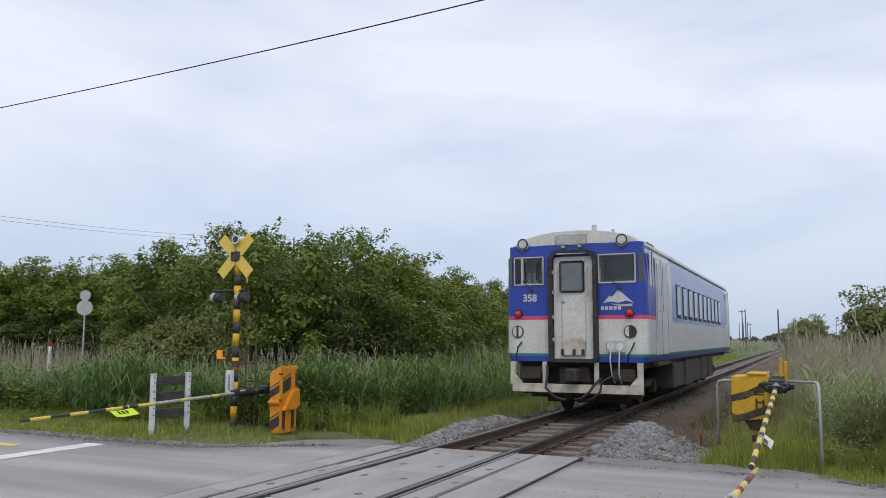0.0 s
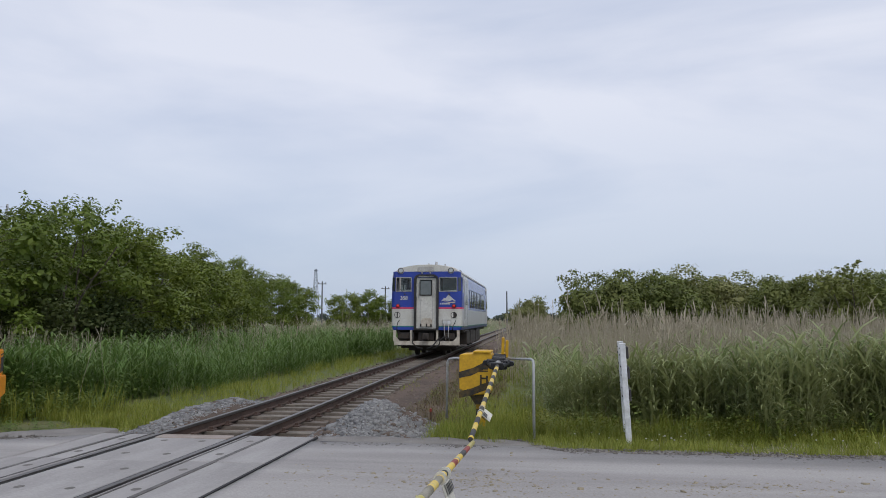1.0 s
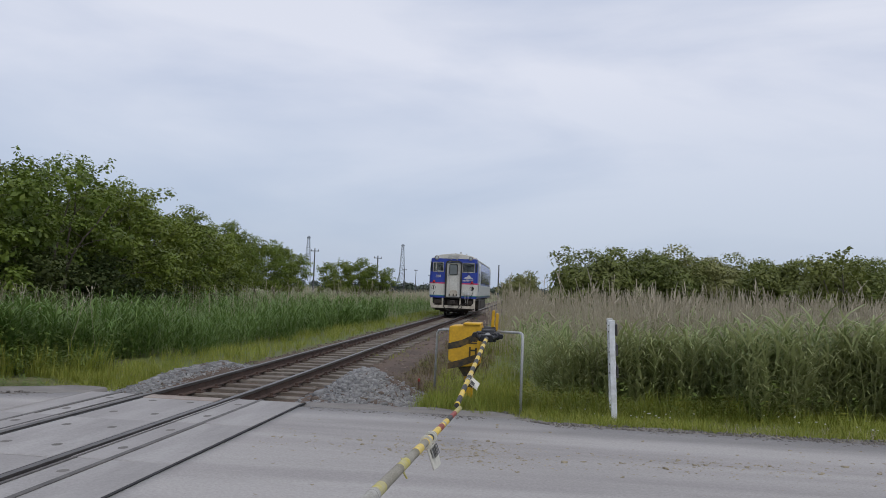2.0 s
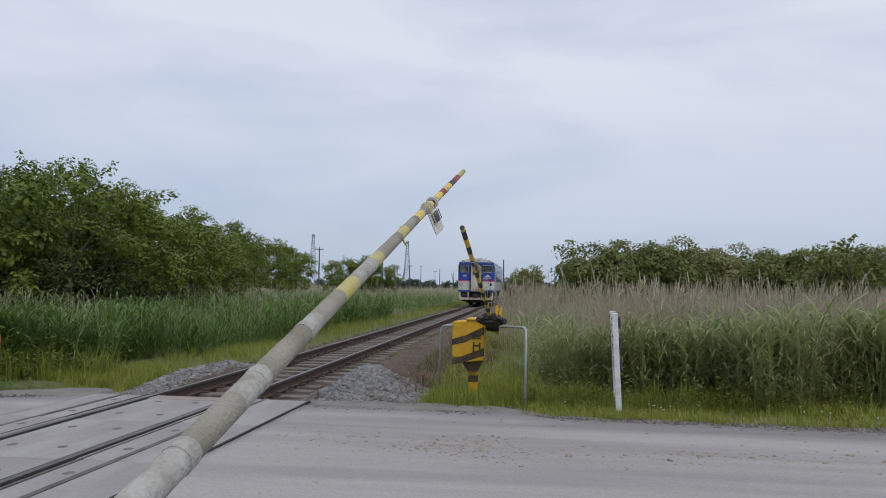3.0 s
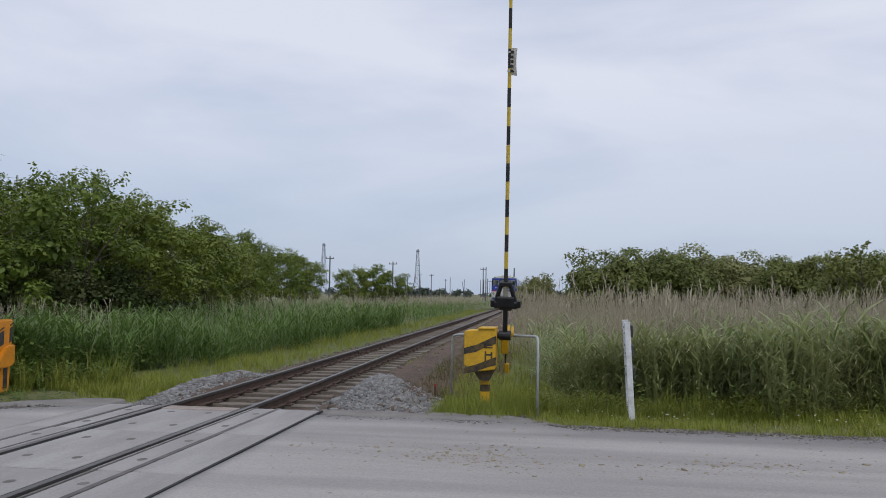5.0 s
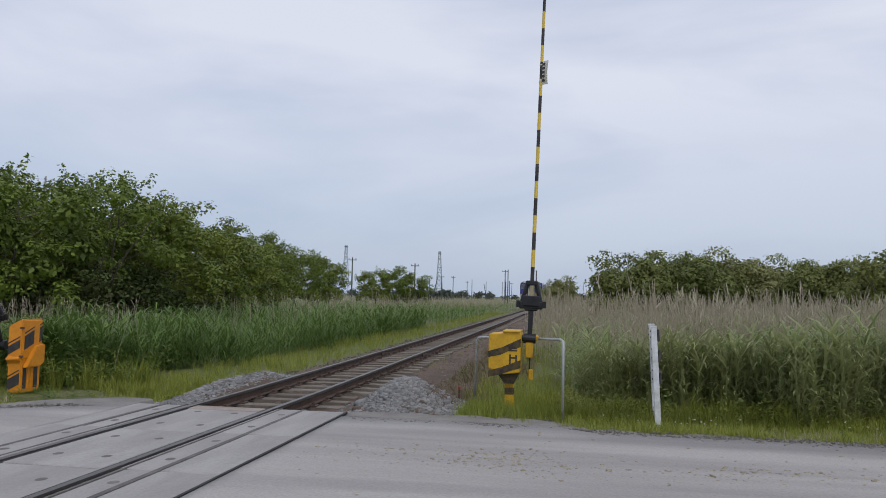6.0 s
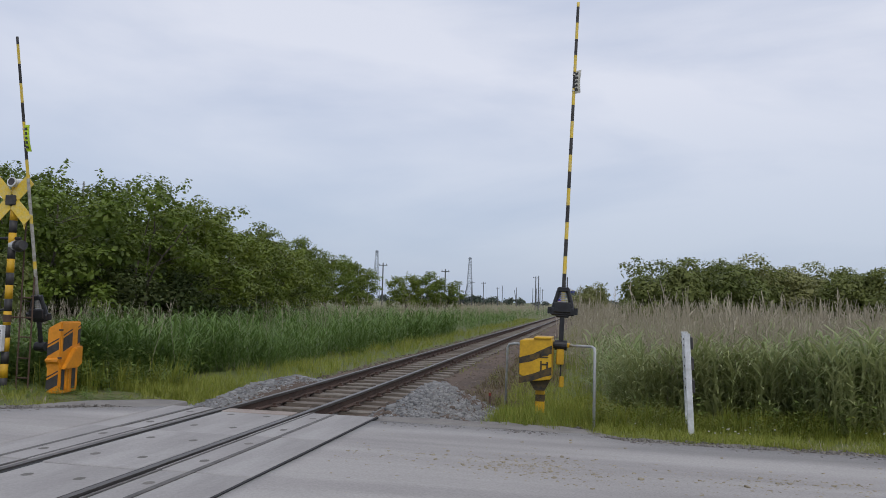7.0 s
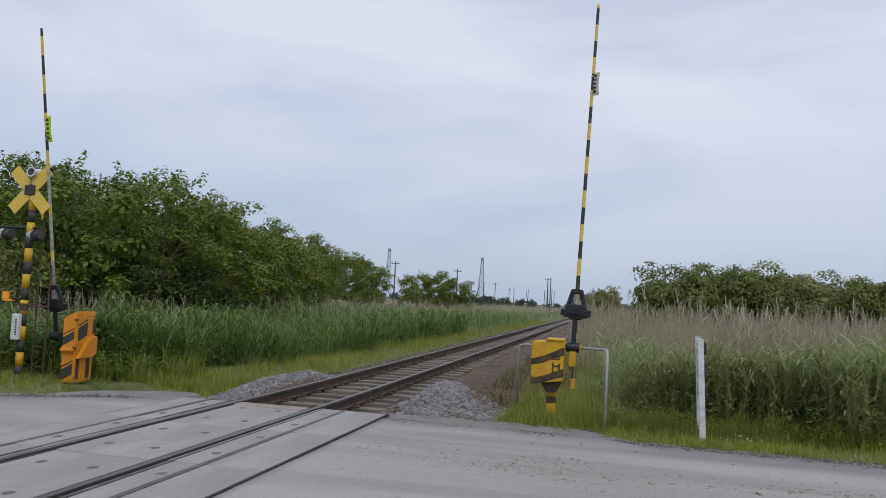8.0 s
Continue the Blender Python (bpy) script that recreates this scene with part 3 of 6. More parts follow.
def build_train():
    g = empty("railcar", pose(0, 15.5, 0), "white and blue diesel railcar with a pink stripe on the track", "train")
    hw = 1.45
    # side walls: bands of paint
    for s in (-1, 1):
        bm = bmesh.new()
        prof = [(hw - 0.06, 1.06), (hw - 0.02, 1.17), (hw - 0.012, 1.22), (hw, 1.90), (hw, 1.98), (hw, 2.75), (hw - 0.03, 3.20), (hw - 0.08, 3.36)]
        cuts = [0.16, 1.15, 3.05, LEN - 1.6, LEN - 0.12]
        mats = {0: (0, 0, 0, 0), 1: (3, 3, 3, 3), 2: (1, 1, 1, 1), 3: (4, 1, 2, 1), 4: (0, 1, 2, 1), 5: (0, 1, 2, 1), 6: (1, 1, 2, 1)}
        grid = [[bm.verts.new((s * x, y, z)) for y in cuts] for x, z in prof]
        for i in range(len(prof) - 1):
            for j in range(len(cuts) - 1):
                f = bm.faces.new((grid[i][j], grid[i][j + 1], grid[i + 1][j + 1], grid[i + 1][j]))
                f.material_index = mats[i][j]
        bmesh.ops.recalc_face_normals(bm, faces=bm.faces)
        if (bm.faces[:][0].normal.x > 0) != (s > 0):
            bmesh.ops.reverse_faces(bm, faces=bm.faces[:])
        bmesh.ops.solidify(bm, geom=bm.faces[:], thickness=0.04)
        wall = part("side_wall", bm, [M["blue"], M["silver_side"], M["side_blue"], M["teal"], M["pink"]], g, "white side with a lighter blue window band")
        x = s * (hw + 0.004)
        # saloon windows in dark gaskets
        for k in range(10):
            y = 4.0 + 1.0 * k
            fr = part("window", new_box((x, y, 2.40), (0.02, 0.60, 0.80), 0.008), M["rubber"], wall, "dark framed saloon window")
            part("pane", new_box((x + s * 0.009, y, 2.42), (0.012, 0.50, 0.68)), M["pane_dark"], fr)
        for y, w in ((1.28, 0.62), (2.0, 0.72), (LEN - 1.1, 0.8)):
            dr = part("door", new_box((x, y, 2.18), (0.022, w, 1.98), 0.01), M["silver_side"], wall, "white sliding door")
            part("pane", new_box((x + s * 0.010, y, 2.58), (0.016, w * 0.68, 0.98), 0.004), M["pane_dark"], dr)
            part("door_gap", new_box((x, y + w / 2 + 0.02, 2.18), (0.02, 0.03, 2.0)), M["rubber"], dr)
            part("step", new_box((x - s * 0.03, y, 1.02), (0.12, w, 0.05)), M["under"], dr)
        for y in (0.42, 0.66):
            part("cab_window", new_box((x, y, 2.92), (0.02, 0.16, 0.72), 0.006), M["pane_dark"] if y > 0.5 else M["silver_side"], wall)
        part("handrail", add_tube(bmesh.new(), [(x + s * 0.04, 0.9, 1.5), (x + s * 0.04, 0.9, 2.5)], 0.014, 6), M["galvanised"], wall)
        part("gutter", new_box((s * (hw - 0.05), LEN / 2, 3.36), (0.03, LEN - 0.5, 0.030), 0.006), M["silver_side"], wall)
    # roof
    bm = bmesh.new()
    arc = [(hw - 0.07, 3.34), (hw - 0.11, 3.46), (1.12, 3.59), (0.75, 3.67), (0.35, 3.715), (0, 3.725)]
    arc = arc + [(-x, z) for x, z in arc[-2::-1]]
    ys = [0.14, 0.34, LEN - 0.3, LEN - 0.12]
    rows = [[bm.verts.new((x * (0.97 if j in (0, 3) else 1), y, z - (0.06 if j in (0, 3) else 0))) for x, z in arc] for j, y in enumerate(ys)]
    for a, b in zip(rows, rows[1:]):
        for k in range(len(arc) - 1):
            bm.faces.new((a[k], a[k + 1], b[k + 1], b[k]))
    bmesh.ops.recalc_face_normals(bm, faces=bm.faces)
    roof = part("roof", bm, M["roof"], g, "dusty pale roof", True)
    for y in (1.5, 5.0, 8.5, 12.0, 15.2):
        v = bmesh.new()
        add_prism(v, [(-0.42, 3.6), (0.42, 3.6), (0.34, 3.80), (-0.34, 3.80)], "y", y, y + 0.7)
        part("ventilator", v, M["roof"], roof, "squat roof ventilator")
    part("roof_box", new_box((1.10, 1.9, 3.53), (0.24, 0.7, 0.10), 0.02), M["under"], roof, "dark roof vent box")
    part("horn", new_cyl((0.36, 0.35, 3.55), (0.36, 0.35, 3.84), 0.055, 0.05, 10), M["silver_side"], roof, "stubby roof horn")
    part("horn", new_cyl((0.70, 0.55, 3.55), (0.70, 0.55, 3.76), 0.035, 0.03, 8), M["galvanised"], roof)
    part("antenna", new_cyl((-0.02, 0.8, 3.6), (-0.02, 0.8, 3.80), 0.045, 0.04, 8), M["galvanised"], roof)
    # end wall with real window openings
    xs = [-1.27, -1.25, -0.63, -0.50, 0.50, 0.52, 1.24, 1.27]
    zs = [1.06, 1.17, 1.22, 1.90, 1.98, 2.62, 3.18, 3.42]
    band = {0: 0, 1: 3, 2: 1, 3: 2, 4: 0, 5: 0, 6: 0}
    bm = bmesh.new()
    grid = {(i, j): bm.verts.new((x, 0.0, z)) for i, x in enumerate(xs) for j, z in enumerate(zs)}
    for i in range(len(xs) - 1):
        for j in range(len(zs) - 1):
            if (i, j) in ((1, 5), (5, 5)):
                continue
            bm.faces.new((grid[i, j], grid[i + 1, j], grid[i + 1, j + 1], grid[i, j + 1])).material_index = band[j]
    # rounded corners to the side walls
    for s, i in ((-1, 0), (1, len(xs) - 1)):
        prev = [grid[i, j] for j in range(len(zs))]
        for a in (30, 60, 90):
            ca, sa = math.cos(radians(a)), math.sin(radians(a))
            cur = []
            for z in zs:
                w = (hw - 0.06 if z < 1.1 else hw - 0.02 if z < 1.2 else hw - 0.05 if z > 3.1 else hw) - 1.27
                cur.append(bm.verts.new((s * (1.27 + w * sa), 0.17 * (1 - ca), z)))
            for j in range(len(zs) - 1):
                bm.faces.new((prev[j], cur[j], cur[j + 1], prev[j + 1])).material_index = band[j]
            prev = cur
    bmesh.ops.recalc_face_normals(bm, faces=bm.faces)
    if bm.faces[:][20].normal.y > 0:
        bmesh.ops.reverse_faces(bm, faces=bm.faces[:])
    bmesh.ops.solidify(bm, geom=bm.faces[:], thickness=0.04)
    end = part("end_wall", bm, [M["blue"], M["cream"], M["pink"], M["teal"]], g, "blue and cream cab end with a pink stripe")
    # cab roof cap over the end
    bm = bmesh.new()
    front = [(x * 0.975, 0.015 + 0.12 * (abs(x) / hw) ** 4, z - 0.022) for x, z in arc]
    front[0], front[-1] = (1.385, 0.13, 3.405), (-1.385, 0.13, 3.405)
    backs = [(x * 0.99, 0.36, z + 0.012) for x, z in arc]
    lows = [(x, y, 3.405) for x, y, z in front]
    A, B, C = ([bm.verts.new(p) for p in q] for q in (front, backs, lows))
    for k in range(len(arc) - 1):
        bm.faces.new((A[k], A[k + 1], B[k + 1], B[k]))
        if 0 < k < len(arc) - 2:
            bm.faces.new((C[k], C[k + 1], A[k + 1], A[k]))
    bmesh.ops.remove_doubles(bm, verts=bm.verts, dist=0.003)
    bmesh.ops.recalc_face_normals(bm, faces=bm.faces)
    part("roof_cap", bm, M["cream"], end, "cream rounded roof front")
    # windows of the cab
    for (x0, x1), post in (((-1.25, -0.63), -1.08), ((0.52, 1.24), None)):
        bm = bmesh.new()
        for a, b in (((x0, 2.62), (x1, 2.62)), ((x1, 2.62), (x1, 3.18)), ((x1, 3.18), (x0, 3.18)), ((x0, 3.18), (x0, 2.62))):
            add_box(bm, ((a[0] + b[0]) / 2, -0.008, (a[1] + b[1]) / 2), (abs(b[0] - a[0]) + 0.028, 0.03, abs(b[1] - a[1]) + 0.028), 0.006)
        if post is not None:
            add_box(bm, (post, -0.004, 2.9), (0.05, 0.03, 0.56))
        w = part("cab_window", bm, M["roof"], end, "wide cab window in a grey frame")
        pn = part("pane", new_box(((x0 + x1) / 2, 0.014, 2.90), (x1 - x0, 0.008, 0.56)), M["pane"], w)
        pn.visible_shadow = False
        cx = (x0 + x1) / 2
        wip = bmesh.new()
        add_tube(wip, [(cx + 0.05, -0.03, 2.52), (cx - 0.12, -0.05, 2.70)], 0.010, 6)
        add_cyl(wip, (cx + 0.05, -0.05, 2.50), (cx + 0.05, 0.0, 2.50), 0.035, None, 10)
        add_box(wip, (x1 - 0.12 if post is not None else x0 + 0.12, -0.045, 2.90), (0.022, 0.015, 0.36), 0.0, pose(0, 0, 0, 0, 4, 0))
        part("wiper", wip, M["black"], w, "black wiper arm")
    for s in (-1, 1):
        cw = bmesh.new()
        add_box(cw, (s * 1.352, 0.032, 2.90), (0.135, 0.02, 0.56), 0.005, pose(0, 0, 0, 0, 0, s * 34))
        part("corner_window", cw, M["pane_dark"], end, "narrow dark corner window")
    # dim cab behind the glass
    cab = bmesh.new()
    add_box(cab, (0, 1.1, 2.3), (2.7, 0.04, 2.2))
    add_box(cab, (0, 0.6, 2.35), (2.7, 1.0, 0.04))
    add_box(cab, (-0.8, 0.32, 2.55), (0.7, 0.3, 0.25), 0.03)
    add_box(cab, (0.95, 0.35, 2.58), (0.5, 0.3, 0.18), 0.03)
    add_box(cab, (0.5, 0.6, 2.6), (0.04, 0.9, 1.6))
    add_box(cab, (-0.55, 0.6, 2.6), (0.04, 0.9, 1.6))
    part("cab_interior", cab, M["cab"], g, "dim grey driving cab")
    bl = bmesh.new()
    for x in (-1.1, -0.98):
        add_box(bl, (x, 0.5, 2.75), (0.07, 0.06, 0.3), 0.01)
    part("seat_back", bl, M["white"], g, "pale seat cover")
    # gangway: rubber hood round a door
    hood = bmesh.new()
    outer = [(-0.50, 1.10), (-0.50, 3.10), (-0.44, 3.24), (-0.32, 3.30), (0.32, 3.30), (0.44, 3.24), (0.50, 3.10), (0.50, 1.10), (0.44, 1.05), (-0.44, 1.05)]
    inner = [(-0.42, 1.15), (-0.42, 3.07), (-0.38, 3.18), (-0.29, 3.23), (0.29, 3.23), (0.38, 3.18), (0.42, 3.07), (0.42, 1.15), (0.39, 1.12), (-0.39, 1.12)]
    n = len(outer)
    rings = []
    for pts, y in ((outer, 0.0), (outer, -0.13), (inner, -0.13), (inner, 0.0)):
        rings.append([hood.verts.new((x, y - (0.02 if (k % 3 == 1 and y < 0) else 0), z)) for k, (x, z) in enumerate(pts)])
    for a, b in zip(rings, rings[1:]):
        for k in range(n):
            hood.faces.new((a[k], a[(k + 1) % n], b[(k + 1) % n], b[k]))
    bmesh.ops.recalc_face_normals(hood, faces=hood.faces)
    hd = part("gangway_hood", hood, M["rubber"], g, "black rubber gangway hood")
    ribs = bmesh.new()
    for z in (1.5, 1.95, 2.45, 2.85):
        for x in (-0.40, 0.40):
            add_box(ribs, (x, -0.1, z), (0.03, 0.06, 0.07), 0.006)
    add_box(ribs, (0, -0.12, 3.22), (0.62, 0.03, 0.03), 0.004)
    add_box(ribs, (-0.17, -0.08, 3.36), (0.05, 0.16, 0.05), 0.006)
    add_box(ribs, (0.17, -0.08, 3.36), (0.05, 0.16, 0.05), 0.006)
    tagged(part("hood_fitting", ribs, M["galvanised"], hd), kind="stuff")
    dr = part("gangway_door", new_box((0.0, -0.012, 2.14), (0.82, 0.03, 2.06), 0.01), M["cream"], g, "cream gangway door with a rounded window")
    seam = bmesh.new()
    for x in (-0.24, 0.25):
        add_box(seam, (x, -0.031, 2.14), (0.02, 0.01, 1.94))
    part("seam", seam, M["roof"], dr)
    fr = bmesh.new()
    add_box(fr, (-0.02, -0.034, 2.76), (0.51, 0.02, 0.64), 0.035)
    gf = part("door_window", fr, M["rubber"], dr, "rounded door window in black rubber")
    part("pane", new_box((-0.02, -0.043, 2.76), (0.45, 0.014, 0.58), 0.025), M["pane_reflection"], gf)
    part("door_handle", new_box((-0.20, -0.045, 2.26), (0.07, 0.03, 0.03), 0.005), M["galvanised"], dr)
    for x, z in ((-0.05, 2.12), (0.05, 2.12), (0.17, 2.30)):
        part("door_plate", new_box((x, -0.032, z), (0.035, 0.01, 0.03)), M["roof"], dr)
    fp = bmesh.new()
    add_prism(fp, [(-0.20, 1.20), (0.24, 1.20), (0.24, 1.46), (0.16, 1.54), (-0.12, 1.54), (-0.20, 1.46)], "y", -0.09, -0.05)
    part("footplate", fp, M["beam"], dr, "folded cream footplate")
    for x in (-0.22, 0.02, 0.20):
        part("hinge", new_box((x, -0.09, 1.25), (0.06, 0.06, 0.12), 0.012), M["under"], dr)
    for x in (-0.30, 0.30):
        part("handrail", add_tube(bmesh.new(), [(x, -0.06, 2.35), (x, -0.06, 2.95)], 0.013, 6), M["galvanised"], dr)
    # destination box
    dbm = bmesh.new()
    add_prism(dbm, [(-0.66, 3.405), (0.58, 3.405), (0.45, 3.64), (0.38, 3.69), (-0.46, 3.69), (-0.53, 3.64)], "y", -0.006, 0.30)
    bmesh.ops.bevel(dbm, geom=list(dbm.edges), offset=0.018, segments=2, affect="EDGES")
    db = part("destination_box", dbm, M["cream"], g, "cream destination box")
    part("panel", new_box((-0.04, -0.014, 3.51), (0.66, 0.02, 0.20), 0.02), M["roof"], db, "faded lettered panel")
    lettering(db, "ワンマン", 0.17, (-0.04, -0.028, 3.45), M["silver_side"])
    # lamps
    for x in (-1.05, 1.0):
        hl = bmesh.new()
        add_cyl(hl, (x, -0.06, 3.46), (x, 0.16, 3.46), 0.125, 0.13, 20)
        h = part("headlamp", hl, M["beam"], g, "round headlamp in a deep rim")
        rim = bmesh.new()
        add_cyl(rim, (x, -0.066, 3.46), (x, -0.058, 3.46), 0.115, None, 20)
        part("rim", rim, M["black"], h)
        part("lens", new_cyl((x, -0.074, 3.46), (x, -0.064, 3.46), 0.085, 0.09, 20), M["lens"], h)
    for x in (-1.17, 1.12):
        t = part("tail_lamp", new_cyl((x, -0.05, 2.02), (x, 0.0, 2.02), 0.085, 0.09, 18), M["black"], g, "red lit tail lamp")
        lens = bmesh.new()
        bmesh.ops.create_uvsphere(lens, u_segments=14, v_segments=8, radius=0.066, matrix=Matrix.Translation((x, -0.045, 2.02)))
        part("lens", lens, M["red"], t)
    for x, dark in ((-1.19, False), (1.12, True)):
        o = part("round_hatch", new_cyl((x, -0.025, 1.66), (x, 0.0, 1.66), 0.125, None, 20), M["black"], g, "round coupling hatch")
        for sx in (-1, 1):
            hb = bmesh.new()
            add_prism(hb, [(x + sx * (0.015 + 0.09 * math.sin(radians(a))), 1.66 + 0.105 * math.cos(radians(a))) for a in (6, 35, 65, 90, 115, 145, 174)], "y", -0.032, -0.024)
            part("cover", hb, M["under"] if (dark and sx > 0) else M["cream"], o)
    jb = part("jumper_box", new_box((0.84, -0.04, 1.37), (0.36, 0.08, 0.24), 0.01), M["roof"], g, "jumper socket box with two white caps")
    for x in (0.75, 0.92):
        part("cap", new_cyl((x, -0.10, 1.36), (x, -0.07, 1.36), 0.072, None, 16), M["white"], jb, "round white socket cap")
    # hoses and cables
    for pts, r, m in (([(0.75, -0.1, 1.3), (0.74, -0.13, 1.1), (0.76, -0.1, 0.85), (0.8, 0.0, 0.66)], 0.015, "roof"),
                      ([(0.92, -0.1, 1.3), (0.92, -0.14, 1.1), (0.90, -0.1, 0.85), (0.93, 0.0, 0.64)], 0.015, "roof"),
                      ([(-1.1, -0.02, 1.45), (-1.16, -0.08, 1.35), (-1.2, -0.1, 1.15), (-1.14, -0.05, 1.0), (-1.05, 0.0, 0.9)], 0.016, "rubber"),
                      ([(1.2, -0.02, 1.45), (1.15, -0.06, 1.32), (1.08, -0.06, 1.2), (1.04, 0.0, 1.0)], 0.014, "rubber"),
                      ([(-0.55, -0.05, 0.98), (-0.5, -0.22, 0.8), (-0.53, -0.25, 0.55), (-0.36, -0.26, 0.38), (-0.18, -0.24, 0.32), (-0.12, -0.22, 0.34)], 0.026, "rubber"),
                      ([(0.55, -0.05, 0.75), (0.42, -0.22, 0.6), (0.36, -0.25, 0.5), (0.2, -0.26, 0.36), (0.06, -0.24, 0.33)], 0.026, "rubber"),
                      ([(0.92, -0.05, 0.72), (0.75, -0.2, 0.78), (0.60, -0.25, 0.68), (0.56, -0.25, 0.5), (0.42, -0.26, 0.36), (0.30, -0.24, 0.33)], 0.024, "rubber")):
        part("hose", add_tube(bmesh.new(), pts, r, 7), M[m], g, "hanging brake hose", True)
    # skirt frame and dark gear, with dark plates added for the shade underneath
    sk = bmesh.new()
    add_box(sk, (0.02, 0.0, 0.53), (2.66, 0.05, 0.17), 0.006)
    for s in (-1, 1):
        add_prism(sk, [(s * 1.35, 0.6), (s * 1.35, 1.05), (s * 1.24, 1.05), (s * 1.24, 0.78), (s * 1.08, 0.6)], "y", -0.025, 0.025)
    for x in (-0.62, 0.44):
        add_box(sk, (x, 0.0, 0.83), (0.09, 0.05, 0.45), 0.006)
    part("skirt", sk, M["beam"], g, "grimy cream skirt frame")
    un = bmesh.new()
    # dark backing plate stands for the shade in the skirt openings
    add_box(un, (0, 0.5, 0.72), (2.5, 0.1, 0.68))
    for x, z, w, h in ((-0.95, 0.82, 0.45, 0.25), (-0.2, 0.78, 0.28, 0.34), (0.18, 0.80, 0.22, 0.3), (0.95, 0.8, 0.4, 0.25), (-0.7, 0.9, 0.2, 0.12)):
        add_box(un, (x, 0.18, z), (w, 0.25, h), 0.02)
    add_box(un, (0, LEN / 2, 1.0), (2.5, LEN - 0.6, 0.16), 0.0)
    # dark plates and a centre spine added to shut out light under the floor
    add_box(un, (0, 0.75, 0.60), (2.3, 0.08, 0.60))
    add_box(un, (0, 1.0, 0.36), (1.75, 0.06, 0.34), 0.01)
    add_box(un, (0, LEN / 2, 0.66), (0.9, LEN - 8.0, 0.60), 0.03)
    part("underframe", un, M["under"], g, "sooty underframe gear with dark plates added for shade")
    cp = bmesh.new()
    add_box(cp, (0, -0.12, 0.80), (0.26, 0.34, 0.26), 0.03)
    add_box(cp, (0.09, -0.34, 0.80), (0.10, 0.14, 0.24), 0.025)
    add_cyl(cp, (0, 0, 0.80), (0, 0.6, 0.80), 0.07)
    part("coupler", cp, M["under"], g, "grimy automatic coupler")
    for k, (y, l) in enumerate(((4.6, 1.3), (6.3, 1.0), (7.8, 1.5), (9.6, 1.1), (11.2, 0.9))):
        for s in (-1, 1):
            part("equipment_box", new_box((s * 1.02, y, 0.655), (0.62, l * 1.22, 0.60 + 0.06 * (k % 2)), 0.03), M["under"], g, "grimy underfloor equipment box")
    for yc in (2.4, LEN - 2.4):
        fr = bmesh.new()
        for s in (-1, 1):
            add_box(fr, (s * 0.86, yc, 0.52), (0.10, 2.5, 0.16), 0.02)
            for d in (-0.95, 0.95):
                add_box(fr, (s * 0.90, yc + d, 0.43), (0.16, 0.24, 0.26), 0.02)
        add_box(fr, (0, yc, 0.55), (1.7, 0.4, 0.2), 0.02)
        bg = part("bogie", fr, M["under"], g, "sooty wheel bogie")
        for d in (-0.95, 0.95):
            w = bmesh.new()
            for s in (-1, 1):
                add_cyl(w, (s * 0.50, yc + d, 0.40), (s * 0.63, yc + d, 0.40), 0.40, None, 24)
            add_cyl(w, (-0.6, yc + d, 0.40), (0.6, yc + d, 0.40), 0.07, None, 10)
            # the wheels take the dark underframe colour for the shade they stand in
            part("wheelset", w, M["under"], bg, "steel wheelset")
    # far end wall closes the body
    fe = bmesh.new()
    add_prism(fe, [(-1.40, 1.06), (1.40, 1.06), (1.43, 3.3)] + [(x * 0.96, z - 0.02) for x, z in arc] + [(-1.43, 3.3)], "y", LEN - 0.14, LEN - 0.1)
    part("far_end_wall", fe, M["cream"], g, "cream far end")
    # number and mountain emblem on the end
    lettering(g, "358", 0.20, (-0.92, -0.012, 2.28), M["silver_side"], 0.007)
    em = bmesh.new()
    add_prism(em, [(0.60, 2.22), (0.72, 2.36), (0.78, 2.34), (0.90, 2.48), (0.97, 2.42), (1.08, 2.32), (1.20, 2.22), (1.05, 2.26), (0.90, 2.22), (0.76, 2.25)], "y", -0.008, -0.003)
    part("emblem", em, M["silver_side"], g, "white mountain emblem")
    sw = bmesh.new()
    add_prism(sw, [(0.72, 2.21), (0.95, 2.19), (1.18, 2.20), (1.16, 2.15), (0.95, 2.15)], "y", -0.009, -0.003)
    part("emblem_band", sw, M["beam"], g, "tan band under the emblem")
    tx = bmesh.new()
    for k in range(5):
        add_box(tx, (0.58 + 0.085 * k, -0.006, 2.12), (0.06, 0.006, 0.07))
    tagged(part("lettering", tx, M["silver_side"], g, "small white unreadable writing"), kind="stuff")
    return g


def lettering(parent, text, size, at, material, bold=0.0):
    cu = bpy.data.curves.new("lettering", "FONT")
    cu.body, cu.size, cu.align_x, cu.extrude, cu.offset = text, size, "CENTER", 0.002, bold
    cu.materials.append(material)
    ob = new("lettering", cu)
    ob.parent = parent
    ob.matrix_basis = pose(*at, 90, 0, 0)
    return ob


M["pane_dark"] = mat("dark_window_glass", (0.035, 0.045, 0.05), 0.06, 0.0, dark=0.8, scale=1.0, fine=6, bump=0.0, spec=0.8)
# door glass: the grey of its reflection is put into the base colour
M["pane_reflection"] = mat("door_glass_reflection_grey", (0.13, 0.15, 0.15), 0.08, 0.0, dark=0.7, scale=1.0, fine=6, bump=0.0, spec=0.8)
railcar = build_train()


